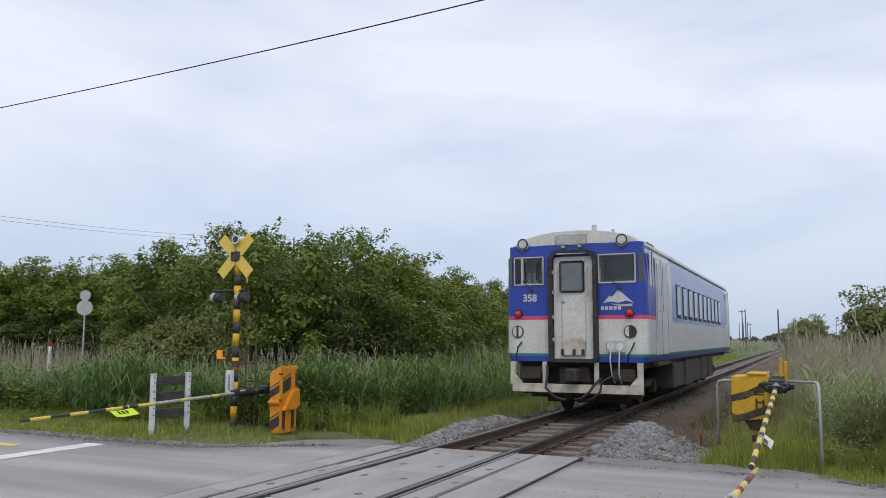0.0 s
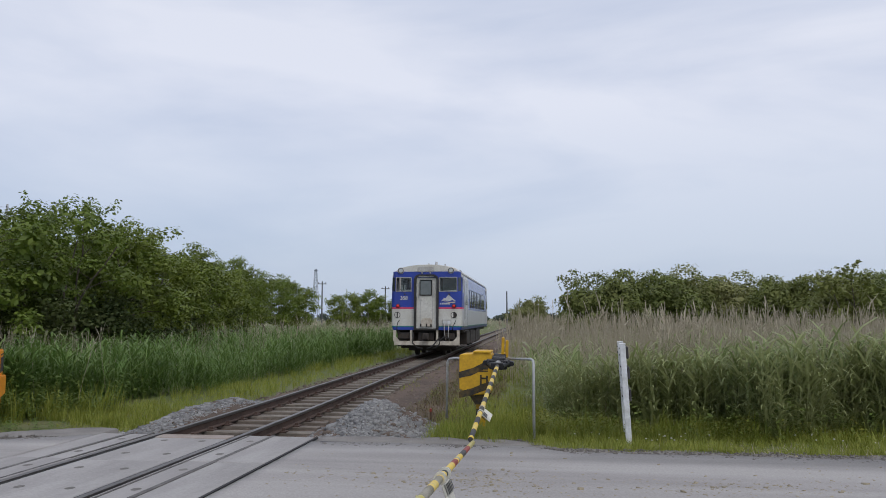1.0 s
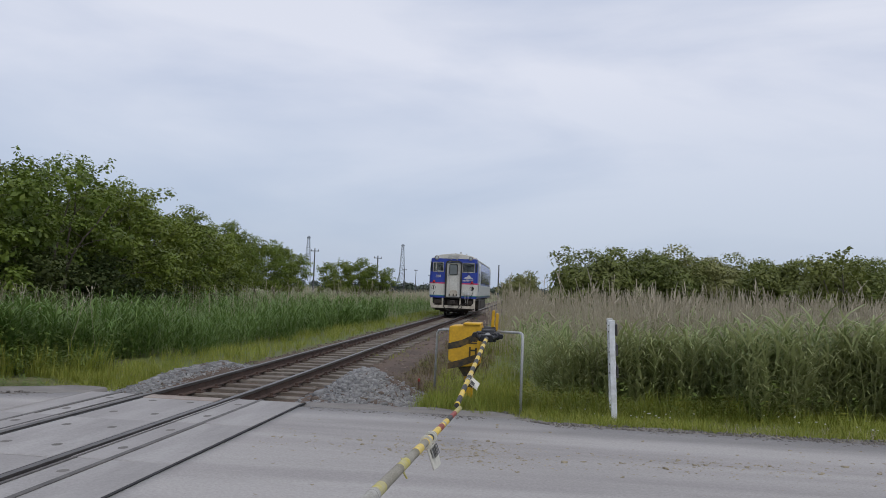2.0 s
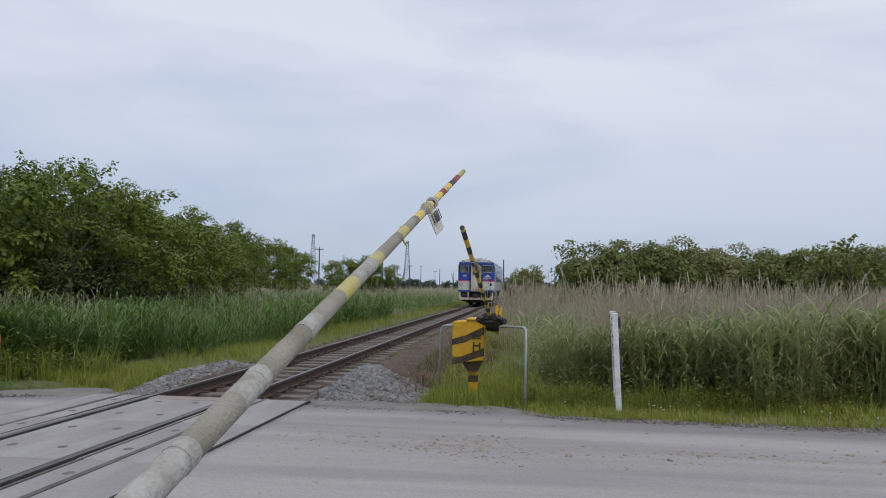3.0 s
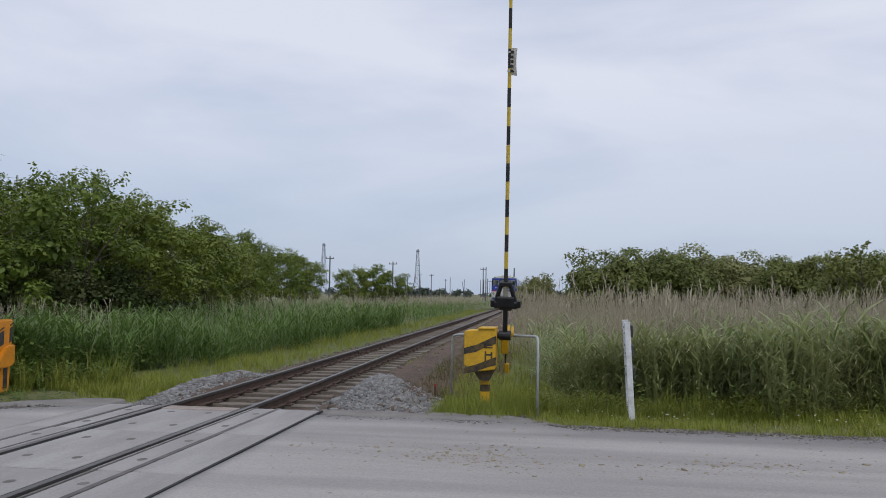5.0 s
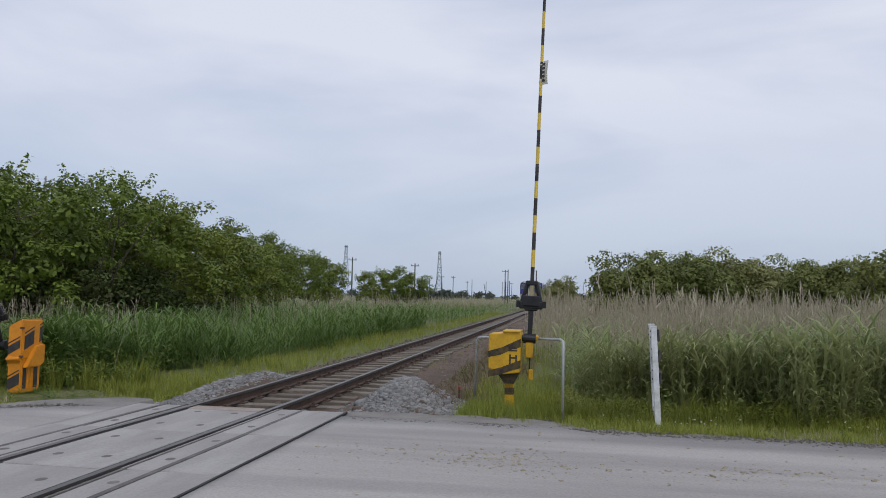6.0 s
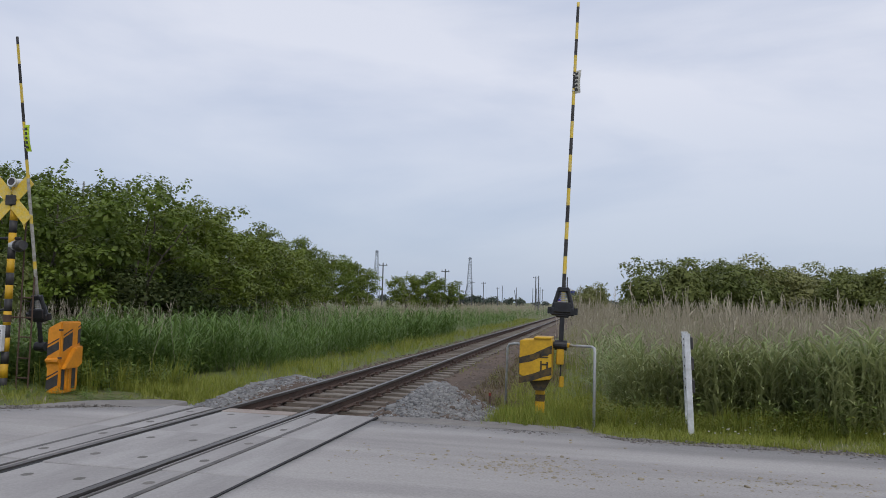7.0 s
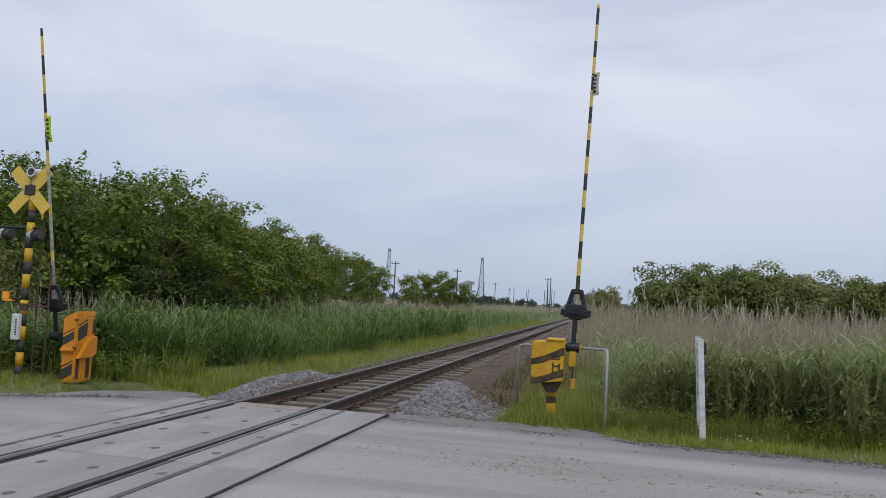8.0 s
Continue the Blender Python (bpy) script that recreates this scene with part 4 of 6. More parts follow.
# ---- crossing gates ----
def boom_part(parent, length, r0, r1, bands, start=0.55):
    """The boom lies along its own +Y from the pivot; its bands repeat from the clamp outwards."""
    o = start - 0.55
    bm = bmesh.new()
    cuts, mats = [start], []
    while cuts[-1] < length - 1e-6:
        w, m = bands[len(mats) % len(bands)]
        cuts.append(min(length, cuts[-1] + w))
        mats.append(m)
    names = list(dict.fromkeys(mats))
    n = 14
    rings = []
    for c in cuts:
        r = r0 + (r1 - r0) * c / length
        rings.append([bm.verts.new((r * math.cos(2 * math.pi * j / n), c, r * math.sin(2 * math.pi * j / n))) for j in range(n)])
    for a, b, m in zip(rings, rings[1:], mats):
        for j in range(n):
            bm.faces.new((a[j], a[(j + 1) % n], b[(j + 1) % n], b[j])).material_index = names.index(m)
    bm.faces.new(rings[0])
    bm.faces.new(rings[-1][::-1]).material_index = len(names) - 1
    bmesh.ops.recalc_face_normals(bm, faces=bm.faces)
    pole = part("boom", bm, [M[m] for m in names], parent, "long striped barrier boom", False)
    pole.data.polygons.foreach_set("use_smooth", [len(p.vertices) == 4 for p in pole.data.polygons])
    arm = bmesh.new()
    add_box(arm, (0, 0.22 + o / 2, 0), (0.07, 0.62 + o, 0.05), 0.012)
    add_cyl(arm, (-0.09, 0, 0), (0.09, 0, 0), 0.075, None, 14)
    part("arm", arm, M["machine"], pole, "black iron boom arm")
    clamp = part("clamp", new_box((0, 0.50 + o, 0), (0.36, 0.12, 0.10), 0.02), M["machine"], pole, "black spring clamp holding the boom")
    for s in (-1, 1):
        part("prong", add_tube(bmesh.new(), [(s * 0.15, 0.50 + o, 0), (s * 0.11, 0.66 + o, 0.0), (s * 0.06, 0.84 + o, 0)], 0.034, 8), M["machine"], clamp)
        part("bolt", new_cyl((s * 0.19, 0.46 + o, 0), (s * 0.19, 0.56 + o, 0), 0.035, None, 10), M["machine"], clamp)
        part("lug", new_box((s * 0.11, 0.62 + o, 0.035), (0.05, 0.12, 0.05), 0.01), M["machine"], clamp)
    part("collar", new_box((0, 0.83 + o, 0), (0.17, 0.07, 0.10), 0.012), M["machine"], clamp)
    part("plate", new_box((0, 0.56 + o, -0.05), (0.26, 0.16, 0.05), 0.015), M["machine"], clamp)
    part("block", new_box((0, 0.46 + o, 0.02), (0.20, 0.10, 0.12), 0.02), M["machine"], clamp)
    spring = bmesh.new()
    for j in range(8):
        add_cyl(spring, (0, o + 0.55 + 0.03 * j, 0.0), (0, o + 0.566 + 0.03 * j, 0.0), 0.045, None, 12)
    part("spring", spring, M["galvanised"], pole, "grey coil spring")
    return pole


def hang_placard(pole, s, w, h, material, label, side=1, fall=-0.93):
    """A bent plastic placard that hangs from the boom, with unreadable print as bars."""
    bm = bmesh.new()
    cols = 6
    dx, dz = side * 0.80, -0.60
    if abs(side) < 1:
        dx, dz = side, fall

    def at(y, d, q):
        return (dx * d + 0.6 * q, y, dz * d + 0.8 * side * q)

    for a in range(cols):
        y0, y1 = s - w / 2 + w * a / cols, s - w / 2 + w * (a + 1) / cols
        b0, b1 = (0.02 * math.sin(3.0 * a / cols), 0.02 * math.sin(3.0 * (a + 1) / cols))
        for q in (0.002, -0.002):
            bm.faces.new([bm.verts.new(p) for p in (at(y0, 0.03, b0 + q), at(y1, 0.03, b1 + q), at(y1, 0.03 + h, b1 + q), at(y0, 0.03 + h, b0 + q))])
    pl = part("placard", bm, material, pole, label)
    bars = bmesh.new()
    for j in range(5):
        for q in (0.007, -0.007):
            y0 = s - w * 0.38 + w * 0.17 * j
            q += 0.018
            bars.faces.new([bars.verts.new(p) for p in (at(y0, h * 0.35, q), at(y0 + w * 0.1, h * 0.35, q), at(y0 + w * 0.1, h * 0.85, q), at(y0, h * 0.85, q))])
    tagged(part("lettering", bars, M["black"], pole, "dark unreadable print"), kind="stuff")
    for d in (-0.35, 0.35):
        part("strap", new_cyl((0, s + d * w - 0.01, 0), (0, s + d * w + 0.01, 0), 0.030), M["placard"], pole)
    return pl


def weights(pole):
    for d, z in ((-0.10, 0.19), (-0.16, 0.15)):
        part("counterweight", new_box((d + 0.06, 0.0, z), (0.045, 0.075, 0.26), 0.012), M["yellow"], pole, "yellow counterweight bar")
    part("counterweight", new_box((0.0, -0.15, 0.0), (0.11, 0.28, 0.09), 0.012), M["yellow"], pole, "yellow counterweight bar")
    part("counterweight", new_box((-0.035, -0.54, 0.0), (0.07, 0.16, 0.05), 0.012), M["yellow"], pole, "yellow counterweight bar")
    part("link", new_box((-0.015, -0.38, 0.0), (0.02, 0.22, 0.02)), M["machine"], pole)


def old_gate(m, label):
    """The older barrier machine: a striped yellow cabinet on a tapered foot."""
    g = empty("barrier_machine", m, label, "barrier machine", "crossing gates")
    bm = bmesh.new()
    add_prism(bm, [(-0.26, 0.50), (-0.05, 0.41), (0.20, 0.44), (0.22, 1.00), (0.20, 1.04), (-0.04, 1.05), (-0.05, 1.02), (-0.24, 1.01), (-0.26, 0.99)], "y", -0.24, 0.26)
    bmesh.ops.bevel(bm, geom=list(bm.edges), offset=0.012, segments=1, affect="EDGES")
    cab = part("cabinet", bm, M["yellow"], g, "scuffed yellow sheet-metal cabinet")
    lid = new_box((0.08, 0.0, 1.045), (0.26, 0.53, 0.03), 0.008)
    part("lid", lid, M["yellow"], cab)
    for a, b in ((0.76, 0.92), (0.47, 0.61)):
        bm = bmesh.new()
        add_prism(bm, [(-0.262, a - 0.01), (-0.06, a + 0.05), (0.16, b), (0.215, b + 0.02), (0.215, b - 0.10), (0.10, b - 0.13), (-0.08, a - 0.06), (-0.262, a - 0.10)], "y", -0.2435, -0.238)
        part("stripe", bm, M["worn_black"], cab, "worn black warning stripe")
    marks = bmesh.new()
    for x, z, w, h in ((0.10, 0.80, 0.13, 0.025), (0.10, 0.765, 0.13, 0.02), (0.05, 0.80, 0.02, 0.09), (0.06, 0.63, 0.025, 0.16), (0.15, 0.62, 0.025, 0.16), (0.10, 0.66, 0.08, 0.025)):
        add_box(marks, (x, -0.2425, z), (w, 0.004, h))
    part("marking", marks, M["worn_black"], cab, "black stencilled mark")
    bm = bmesh.new()
    add_prism(bm, [(-0.14, 0.44), (0.20, 0.44), (0.11, 0.27), (-0.03, 0.27)], "y", -0.15, 0.15)
    part("neck", bm, M["worn_black"], g, "tapered neck")
    for z0, z1, k in ((0.20, 0.28, "yellow"), (0.10, 0.20, "worn_black"), (-0.12, 0.10, "yellow")):
        part("foot", new_box((0.04, 0.0, (z0 + z1) / 2), (0.135, 0.14, z1 - z0 - 0.002), 0.006), M[k], g, "striped pipe foot")
    part("shaft", new_cyl((0.15, 0, 0.94), (0.40, 0, 0.94), 0.05), M["machine"], g, "black pivot shaft")
    return g


def new_gate(m, label):
    """The newer barrier machine: an orange fibreglass housing with black chevrons."""
    g = empty("barrier_machine", m, label, "barrier machine", "crossing gates")
    def moulded(pts, axis, lo, hi, bev):
        bm = bmesh.new()
        add_prism(bm, pts, axis, lo, hi)
        bmesh.ops.bevel(bm, geom=list(bm.edges), offset=bev, segments=2, affect="EDGES")
        return bm

    top = part("housing", moulded([(-0.25, 0.42), (-0.01, 0.42), (-0.01, 1.03), (-0.035, 1.05), (-0.25, 0.93)], "y", -0.26, 0.26, 0.016), M["orange"], g, "orange fibreglass upper housing")
    low = part("base_housing", moulded([(-0.245, -0.10), (-0.015, -0.10), (-0.015, 0.43), (-0.245, 0.43)], "y", -0.245, 0.245, 0.014), M["orange"], g, "orange lower housing")
    part("ledge", moulded([(-0.25, 0.30), (-0.25, 0.36), (-0.31, 0.42), (-0.30, 0.45), (-0.24, 0.47), (-0.22, 0.30)], "x", -0.252, -0.03, 0.01), M["orange"], low, "rounded orange ledge")
    part("cover", moulded([(-0.24, 0.29), (0.14, 0.29), (0.25, 0.35), (0.25, 0.64), (0.03, 0.61)], "x", -0.02, 0.055, 0.014), M["orange"], top, "bulging orange side cover")
    for y0, y1, z0, z1, d in ((-0.205, 0.03, 0.565, 0.78, 0.09), (0.18, 0.245, 0.67, 0.90, 0.025)):
        for a, b, kind in ((z0, z1, "chevron"), (z1 + 0.035, z1 + 0.055, "stripe")):
            bm = bmesh.new()
            add_prism(bm, [(y0, a), (y1, a + d), (y1, b + d), (y0, b)], "x", -0.012, -0.004)
            part(kind, bm, M["black"], top, "black warning patch")
    for a, b, kind, own in ((0.49, 0.62, "chevron", top), (0.655, 0.675, "stripe", top), (-0.07, 0.105, "chevron", low), (0.14, 0.16, "stripe", low)):
        bm = bmesh.new()
        add_prism(bm, [(-0.238, a), (-0.045, a + 0.11), (-0.045, b + 0.11), (-0.238, b)], "y", -0.266 if own is top else -0.251, -0.24)
        part(kind, bm, M["black"], own, "black warning patch")
    for y0, y1 in ((-0.205, -0.125), (0.07, 0.165)):
        bm = bmesh.new()
        add_prism(bm, [(y0, -0.04), (y1, -0.04), (y1, 0.285), (y0, 0.285)], "x", -0.017, -0.009)
        part("chevron", bm, M["black"], low, "black warning patch")
    for y0 in (-0.08, 0.0):
        part("rib", new_box((-0.012, y0, 0.12), (0.018, 0.03, 0.33), 0.005), M["orange"], low)
    for z in (0.47, 0.91):
        part("latch", new_box((-0.02, -0.262, z), (0.07, 0.02, 0.03), 0.005), M["rustframe"], top, "rusty latch")
    part("shaft", new_cyl((-0.24, 0.09, 0.64), (-0.46, 0.09, 0.64), 0.06), M["machine"], g, "black pivot shaft")
    part("weight_box", new_box((-0.36, 0.12, 0.52), (0.12, 0.16, 0.26), 0.015), M["machine"], g, "black counterweight box")
    return g


STRIPES = [(0.30, "boom_yellow"), (0.30, "black")]
# far gate by the guard hoop
gate_far = old_gate(pose(3.54, 12.0, 0), "scuffed yellow and black barrier machine on a striped foot")
boom_far = boom_part(gate_far, 5.30, 0.031, 0.022, [(0.26, "boom_yellow"), (0.26, "black")])
hang_placard(boom_far, 4.02, 0.36, 0.10, M["placard"], "off-white bent warning placard", -1)
weights(boom_far)
# gate beside the camera, with the same machine and an old boom bound in worn tape
gate_near = old_gate(pose(3.716, 0.086, 0), "yellow and black barrier machine at the near road edge")
boom_near = boom_part(gate_near, 5.30, 0.0272, 0.0145,
                      [(0.78, "pole_grey"), (0.22, "pole_white"), (0.20, "pole_grey"), (0.10, "pole_white"), (0.30, "pole_grey"), (0.10, "pole_white"), (0.22, "pole_grey"),
                       (0.16, "pole_yellow"), (0.20, "pole_white"), (0.15, "pole_yellow"), (0.35, "pole_grey"), (0.15, "pole_yellow"), (0.25, "pole_grey"), (0.15, "boom_yellow"),
                       (0.15, "pole_grey"), (0.15, "boom_yellow"), (0.10, "black"), (0.25, "boom_yellow"), (0.15, "red_tape"), (0.25, "boom_yellow"), (0.20, "black"),
                       (0.25, "red_tape"), (0.40, "pole_yellow")], 0.12)
hang_placard(boom_near, 3.72, 0.24, 0.10, M["placard"], "tattered off-white warning placard", 0.36)
for s in (1.10, 1.42, 1.72, 2.40, 3.66, 3.86, 4.3):
    part("tape_wrap", new_cyl((0, s, 0), (0, s + 0.035, 0), 0.0287 - 0.00235 * s, None, 14), M["pole_white"], boom_near, "peeling white tape wrap")
ties = bmesh.new()
add_tube(ties, [(0.0, 2.98, -0.01), (0.012, 2.96, -0.03), (0.02, 2.97, -0.045)], 0.004, 6)
add_tube(ties, [(0.0, 2.98, 0.01), (-0.01, 3.01, 0.022), (-0.014, 3.03, 0.018)], 0.003, 6)
part("tie", ties, M["pole_yellow"], boom_near, "loose yellow tie")
# orange gates across the track
gate_left = new_gate(pose(-3.93, 11.40, 0, 0, 0, 4), "bright orange and black barrier machine on the grass verge")
boom_left = boom_part(gate_left, 5.0, 0.030, 0.020, [(0.75, "pole_white"), (0.13, "boom_yellow"), (0.62, "pole_white"), (0.13, "boom_yellow"), (0.60, "pole_white")] + STRIPES * 8)
hang_placard(boom_left, 3.42, 0.42, 0.15, M["lime"], "lime yellow warning placard", -0.92, -0.5)
gate_left_near = new_gate(pose(-4.95, 0.2, 0, 0, 0, 180), "orange and black barrier machine at the near road edge")
boom_left_near = boom_part(gate_left_near, 5.7, 0.030, 0.020, STRIPES)

# guard hoop of galvanised pipe round the far gate
hoop = bmesh.new()
pts = [(4.39, 10.60, -0.1), (4.39, 10.60, 0.93), (4.382, 10.63, 0.985), (4.35, 10.75, 0.997), (4.02, 12.05, 0.935), (3.96, 12.22, 0.922), (3.86, 12.42, 0.914), (3.05, 13.10, 0.882), (2.96, 13.17, 0.865),
       (2.93, 13.19, 0.81), (2.91, 13.21, -0.4)]
hoop_ob = empty("guard_hoop", pose(0, 0, 0), "grey galvanised pipe hoop guarding the barrier machine", "guard rail")
part("pipe", add_tube(hoop, pts, 0.019, 10), M["galvanised"], hoop_ob, "", True)


# ---- board fences: two white posts with three dark planks ----
def board_fence(m, label, width=0.66):
    g = empty("board_fence", m, label, "fence", "white post fences")
    for x in (-width / 2, width / 2):
        bm = new_box((x, 0, 0.55), (0.075, 0.075, 1.32), 0.008)
        add_box(bm, (x, 0, 1.215), (0.085, 0.085, 0.02), 0.004)
        p = part("post", bm, M["white"], g, "flaking white square post")
        for z in (0.55, 0.66, 0.82, 0.93, 1.08, 1.16):
            part("bolt", new_cyl((x, -0.036, z), (x, -0.047, z), 0.011, None, 8), M["machine"], p)
    for z in (0.56, 0.84, 1.10):
        part("plank", new_box((0, 0.055, z), (width + 0.06, 0.03, 0.15), 0.006), M["wood"], g, "dark weathered plank")
    return g


fence_right = board_fence(pose(5.62, 10.96, 0, 3.0, 0, -93.3), "two white posts with dark planks in the grass by the road", 0.86)
fence_left = board_fence(pose(-5.54, 10.24, -0.30, 0, 0, 77), "two white posts with three dark planks on the verge")


# ---- warning mast ----
def build_mast():
    g = empty("crossing_signal", pose(-4.985, 11.2, 0, 0, 0, 0), "yellow and black striped crossing signal mast with a crossbuck", "crossing signal")
    z, k = -0.1, 1
    while z < 3.12:
        h = 0.20 if k % 2 else 0.225
        part("mast_band", new_cyl((0, 0, z), (0, 0, z + h), 0.06, None, 14), M["yellow" if k % 2 == 0 else "black"], g, "", True)
        z, k = z + h, k + 1
    for s in (-1, 1):
        for d in (-1, 1):
            r = pose(0, -0.075, 2.98, 0, s * 45, 0)
            bm = bmesh.new()
            add_prism(bm, [(0.08 * d, -0.10), (0.47 * d, -0.10), (0.47 * d, 0.10), (0.08 * d, 0.10)], "y", -0.006, 0.006)
            bm.transform(r)
            part("crossbuck_arm", bm, M["boom_yellow"], g, "yellow crossbuck blade")
    part("crossbuck_hub", new_box((0, -0.075, 2.98), (0.19, 0.07, 0.16), 0.01), M["black"], g, "black boss with two bands")
    sp = bmesh.new()
    add_cyl(sp, (0.05, -0.16, 3.27), (0.05, -0.05, 3.25), 0.085, 0.055, 16)
    add_box(sp, (0.05, 0.03, 3.26), (0.19, 0.18, 0.15), 0.02)
    hd = part("loudspeaker", sp, M["white"], g, "grey-white warning loudspeaker")
    part("grille", new_cyl((0.05, -0.166, 3.272), (0.05, -0.158, 3.271), 0.06, None, 14), M["black"], hd)
    part("bracket", new_box((0.03, 0, 3.12), (0.05, 0.05, 0.2)), M["rustframe"], g)
    arm = bmesh.new()
    add_tube(arm, [(-0.52, 0, 2.36), (0.16, 0, 2.36)], 0.022, 8)
    part("lamp_bar", arm, M["machine"], g, "black lamp crossbar")
    for x, s in ((-0.42, -1), (0.14, 1)):
        bm = bmesh.new()
        add_cyl(bm, (x - 0.02, 0, 2.24), (x + 0.03, -0.03, 2.24), 0.10, 0.10, 18)
        add_cyl(bm, (x + 0.03, -0.03, 2.24), (x + 0.14, -0.08, 2.25), 0.085, 0.075, 16)
        lamp = part("flashing_lamp", bm, M["black"], g, "round black lamp housing")
        part("lamp_hood", add_cyl(bmesh.new(), (x - 0.02, 0, 2.24), (x - 0.15, 0.02, 2.25), 0.09, 0.085, 16), M["galvanised"], lamp, "grey-white lamp hood")
    part("beacon_arm", add_tube(bmesh.new(), [(-0.05, 0, 1.20), (-0.36, 0, 1.16)], 0.016, 8), M["machine"], g)
    bc = bmesh.new()
    add_cyl(bc, (-0.36, 0, 1.18), (-0.36, 0, 1.30), 0.055, 0.05, 12)
    add_box(bc, (-0.30, 0, 1.16), (0.16, 0.10, 0.03), 0.005)
    part("beacon", bc, M["amber"], g, "amber beacon lamp")
    bx = bmesh.new()
    add_box(bx, (-0.02, -0.11, 0.74), (0.13, 0.09, 0.42), 0.012)
    b = part("control_box", bx, M["white"], g, "white control box with a printed label")
    mk = bmesh.new()
    for j in range(7):
        add_box(mk, (0.01, -0.158, 0.62 + 0.04 * j), (0.03, 0.004, 0.024))
    tagged(part("lettering", mk, M["black"], b, "small unreadable print"), kind="stuff")
    part("band", new_cyl((0, 0, 1.0), (0, 0, 1.12), 0.066, None, 14), M["rustframe"], g, "rusty clamp band")
    tri = bmesh.new()
    add_prism(tri, [(0.16, 2.72), (0.30, 2.72), (0.25, 2.5)], "y", -0.05, -0.04)
    part("small_plate", tri, M["boom_yellow"], g, "small yellow plate")
    lad = bmesh.new()
    for x in (0.14, 0.36):
        add_tube(lad, [(x, 0.12, -0.1), (x, 0.12, 2.75 if x < 0.2 else 1.75)], 0.014, 6)
    for z in (0.10, 0.42, 0.76, 1.08, 1.40):
        add_tube(lad, [(0.14, 0.12, z), (0.36, 0.12, z)], 0.012, 6)
    add_tube(lad, [(0.0, 0.0, 2.7), (0.16, 0.12, 2.7)], 0.012, 6)
    add_tube(lad, [(0.0, 0.0, 1.08), (0.36, 0.12, 1.08)], 0.016, 6)
    part("ladder", lad, M["rustframe"], g, "rusty iron ladder frame")
    return g


build_mast()

# ---- roadside signs seen from behind, marker stakes ----
sign = empty("round_sign", pose(-19.9, 20.5, -0.3, 0, 0, 35), "two grey round road signs on a thin post, seen from behind", "road sign")
part("post", new_cyl((0, 0, 0), (0, 0, 3.45), 0.03), M["galvanised"], sign)
part("disc", new_cyl((0, -0.05, 2.90), (0, -0.03, 2.90), 0.28, None, 20), M["galvanised"], sign, "round grey sign back")
part("disc", new_cyl((0, -0.05, 3.35), (0, -0.03, 3.35), 0.19, None, 20), M["galvanised"], sign, "small round grey sign back")
stake = empty("marker_stake", pose(-20.5, 19.6, -0.3), "white marker stake with a red top among reeds", "marker post")
part("shaft", new_box((0, 0, 0.75), (0.09, 0.09, 1.5), 0.008), M["white"], stake)
part("cap", new_box((0, 0, 1.6), (0.1, 0.1, 0.2), 0.008), M["red_tape"], stake, "faded red top")
stub = empty("marker_stake", pose(2.75, 12.5, -0.25), "short rusty orange marker stake by the gravel", "marker post")
part("shaft", new_box((0, 0, 0.16), (0.03, 0.03, 0.34), 0.004), M["rustframe"], stub)
part("cap", new_box((0, 0, 0.35), (0.035, 0.035, 0.05), 0.004), M["red_tape"], stub)


# ---- reeds and grass ----
def blades(seed, count, height, spread, width, segs, lean=(0.1, 0.6), low=0.0, stem=False):
    """A few arching blades from one root: strips of four-cornered faces."""
    rng = np.random.RandomState(seed)
    v, f = [], []

    def strip_of(p, az, el, length, w, bend):
        side = np.array([-math.sin(az), math.cos(az), 0.0])
        base = len(v)
        for k in range(segs + 1):
            u = k / segs
            ww = w * (0.55 + 1.2 * u * (1 - u)) * (1 - u ** 3) + 0.0008
            v.append(p - side * ww)
            v.append(p + side * ww)
            if k < segs:
                e = el - bend * (u + 0.5 / segs) ** 1.5
                p = p + length / segs * np.array([math.cos(az) * math.cos(e), math.sin(az) * math.cos(e), math.sin(e)])
        for k in range(segs):
            a = base + 2 * k
            f.append((a, a + 1, a + 3, a + 2))

    if stem:
        strip_of(np.zeros(3), rng.uniform(0, 6.28), 1.5, height, 0.006, 0.15)
        for k in range(count):
            z = height * (0.12 + 0.78 * (k + rng.uniform(0, 1)) / count)
            strip_of(np.array([0.015 * z, 0, z]), rng.uniform(0, 6.28), rng.uniform(0.65, 1.2), height * rng.uniform(0.30, 0.50), width * rng.uniform(0.8, 1.3), rng.uniform(0.9, 2.4))
    else:
        for k in range(count):
            p = np.array([rng.uniform(-spread, spread), rng.uniform(-spread, spread), 0.0])
            strip_of(p, rng.uniform(0, 6.28), 1.57 - rng.uniform(*lean), height * rng.uniform(0.6, 1.15), width, rng.uniform(0.2, 1.3))
    return np.array(v), np.array(f)


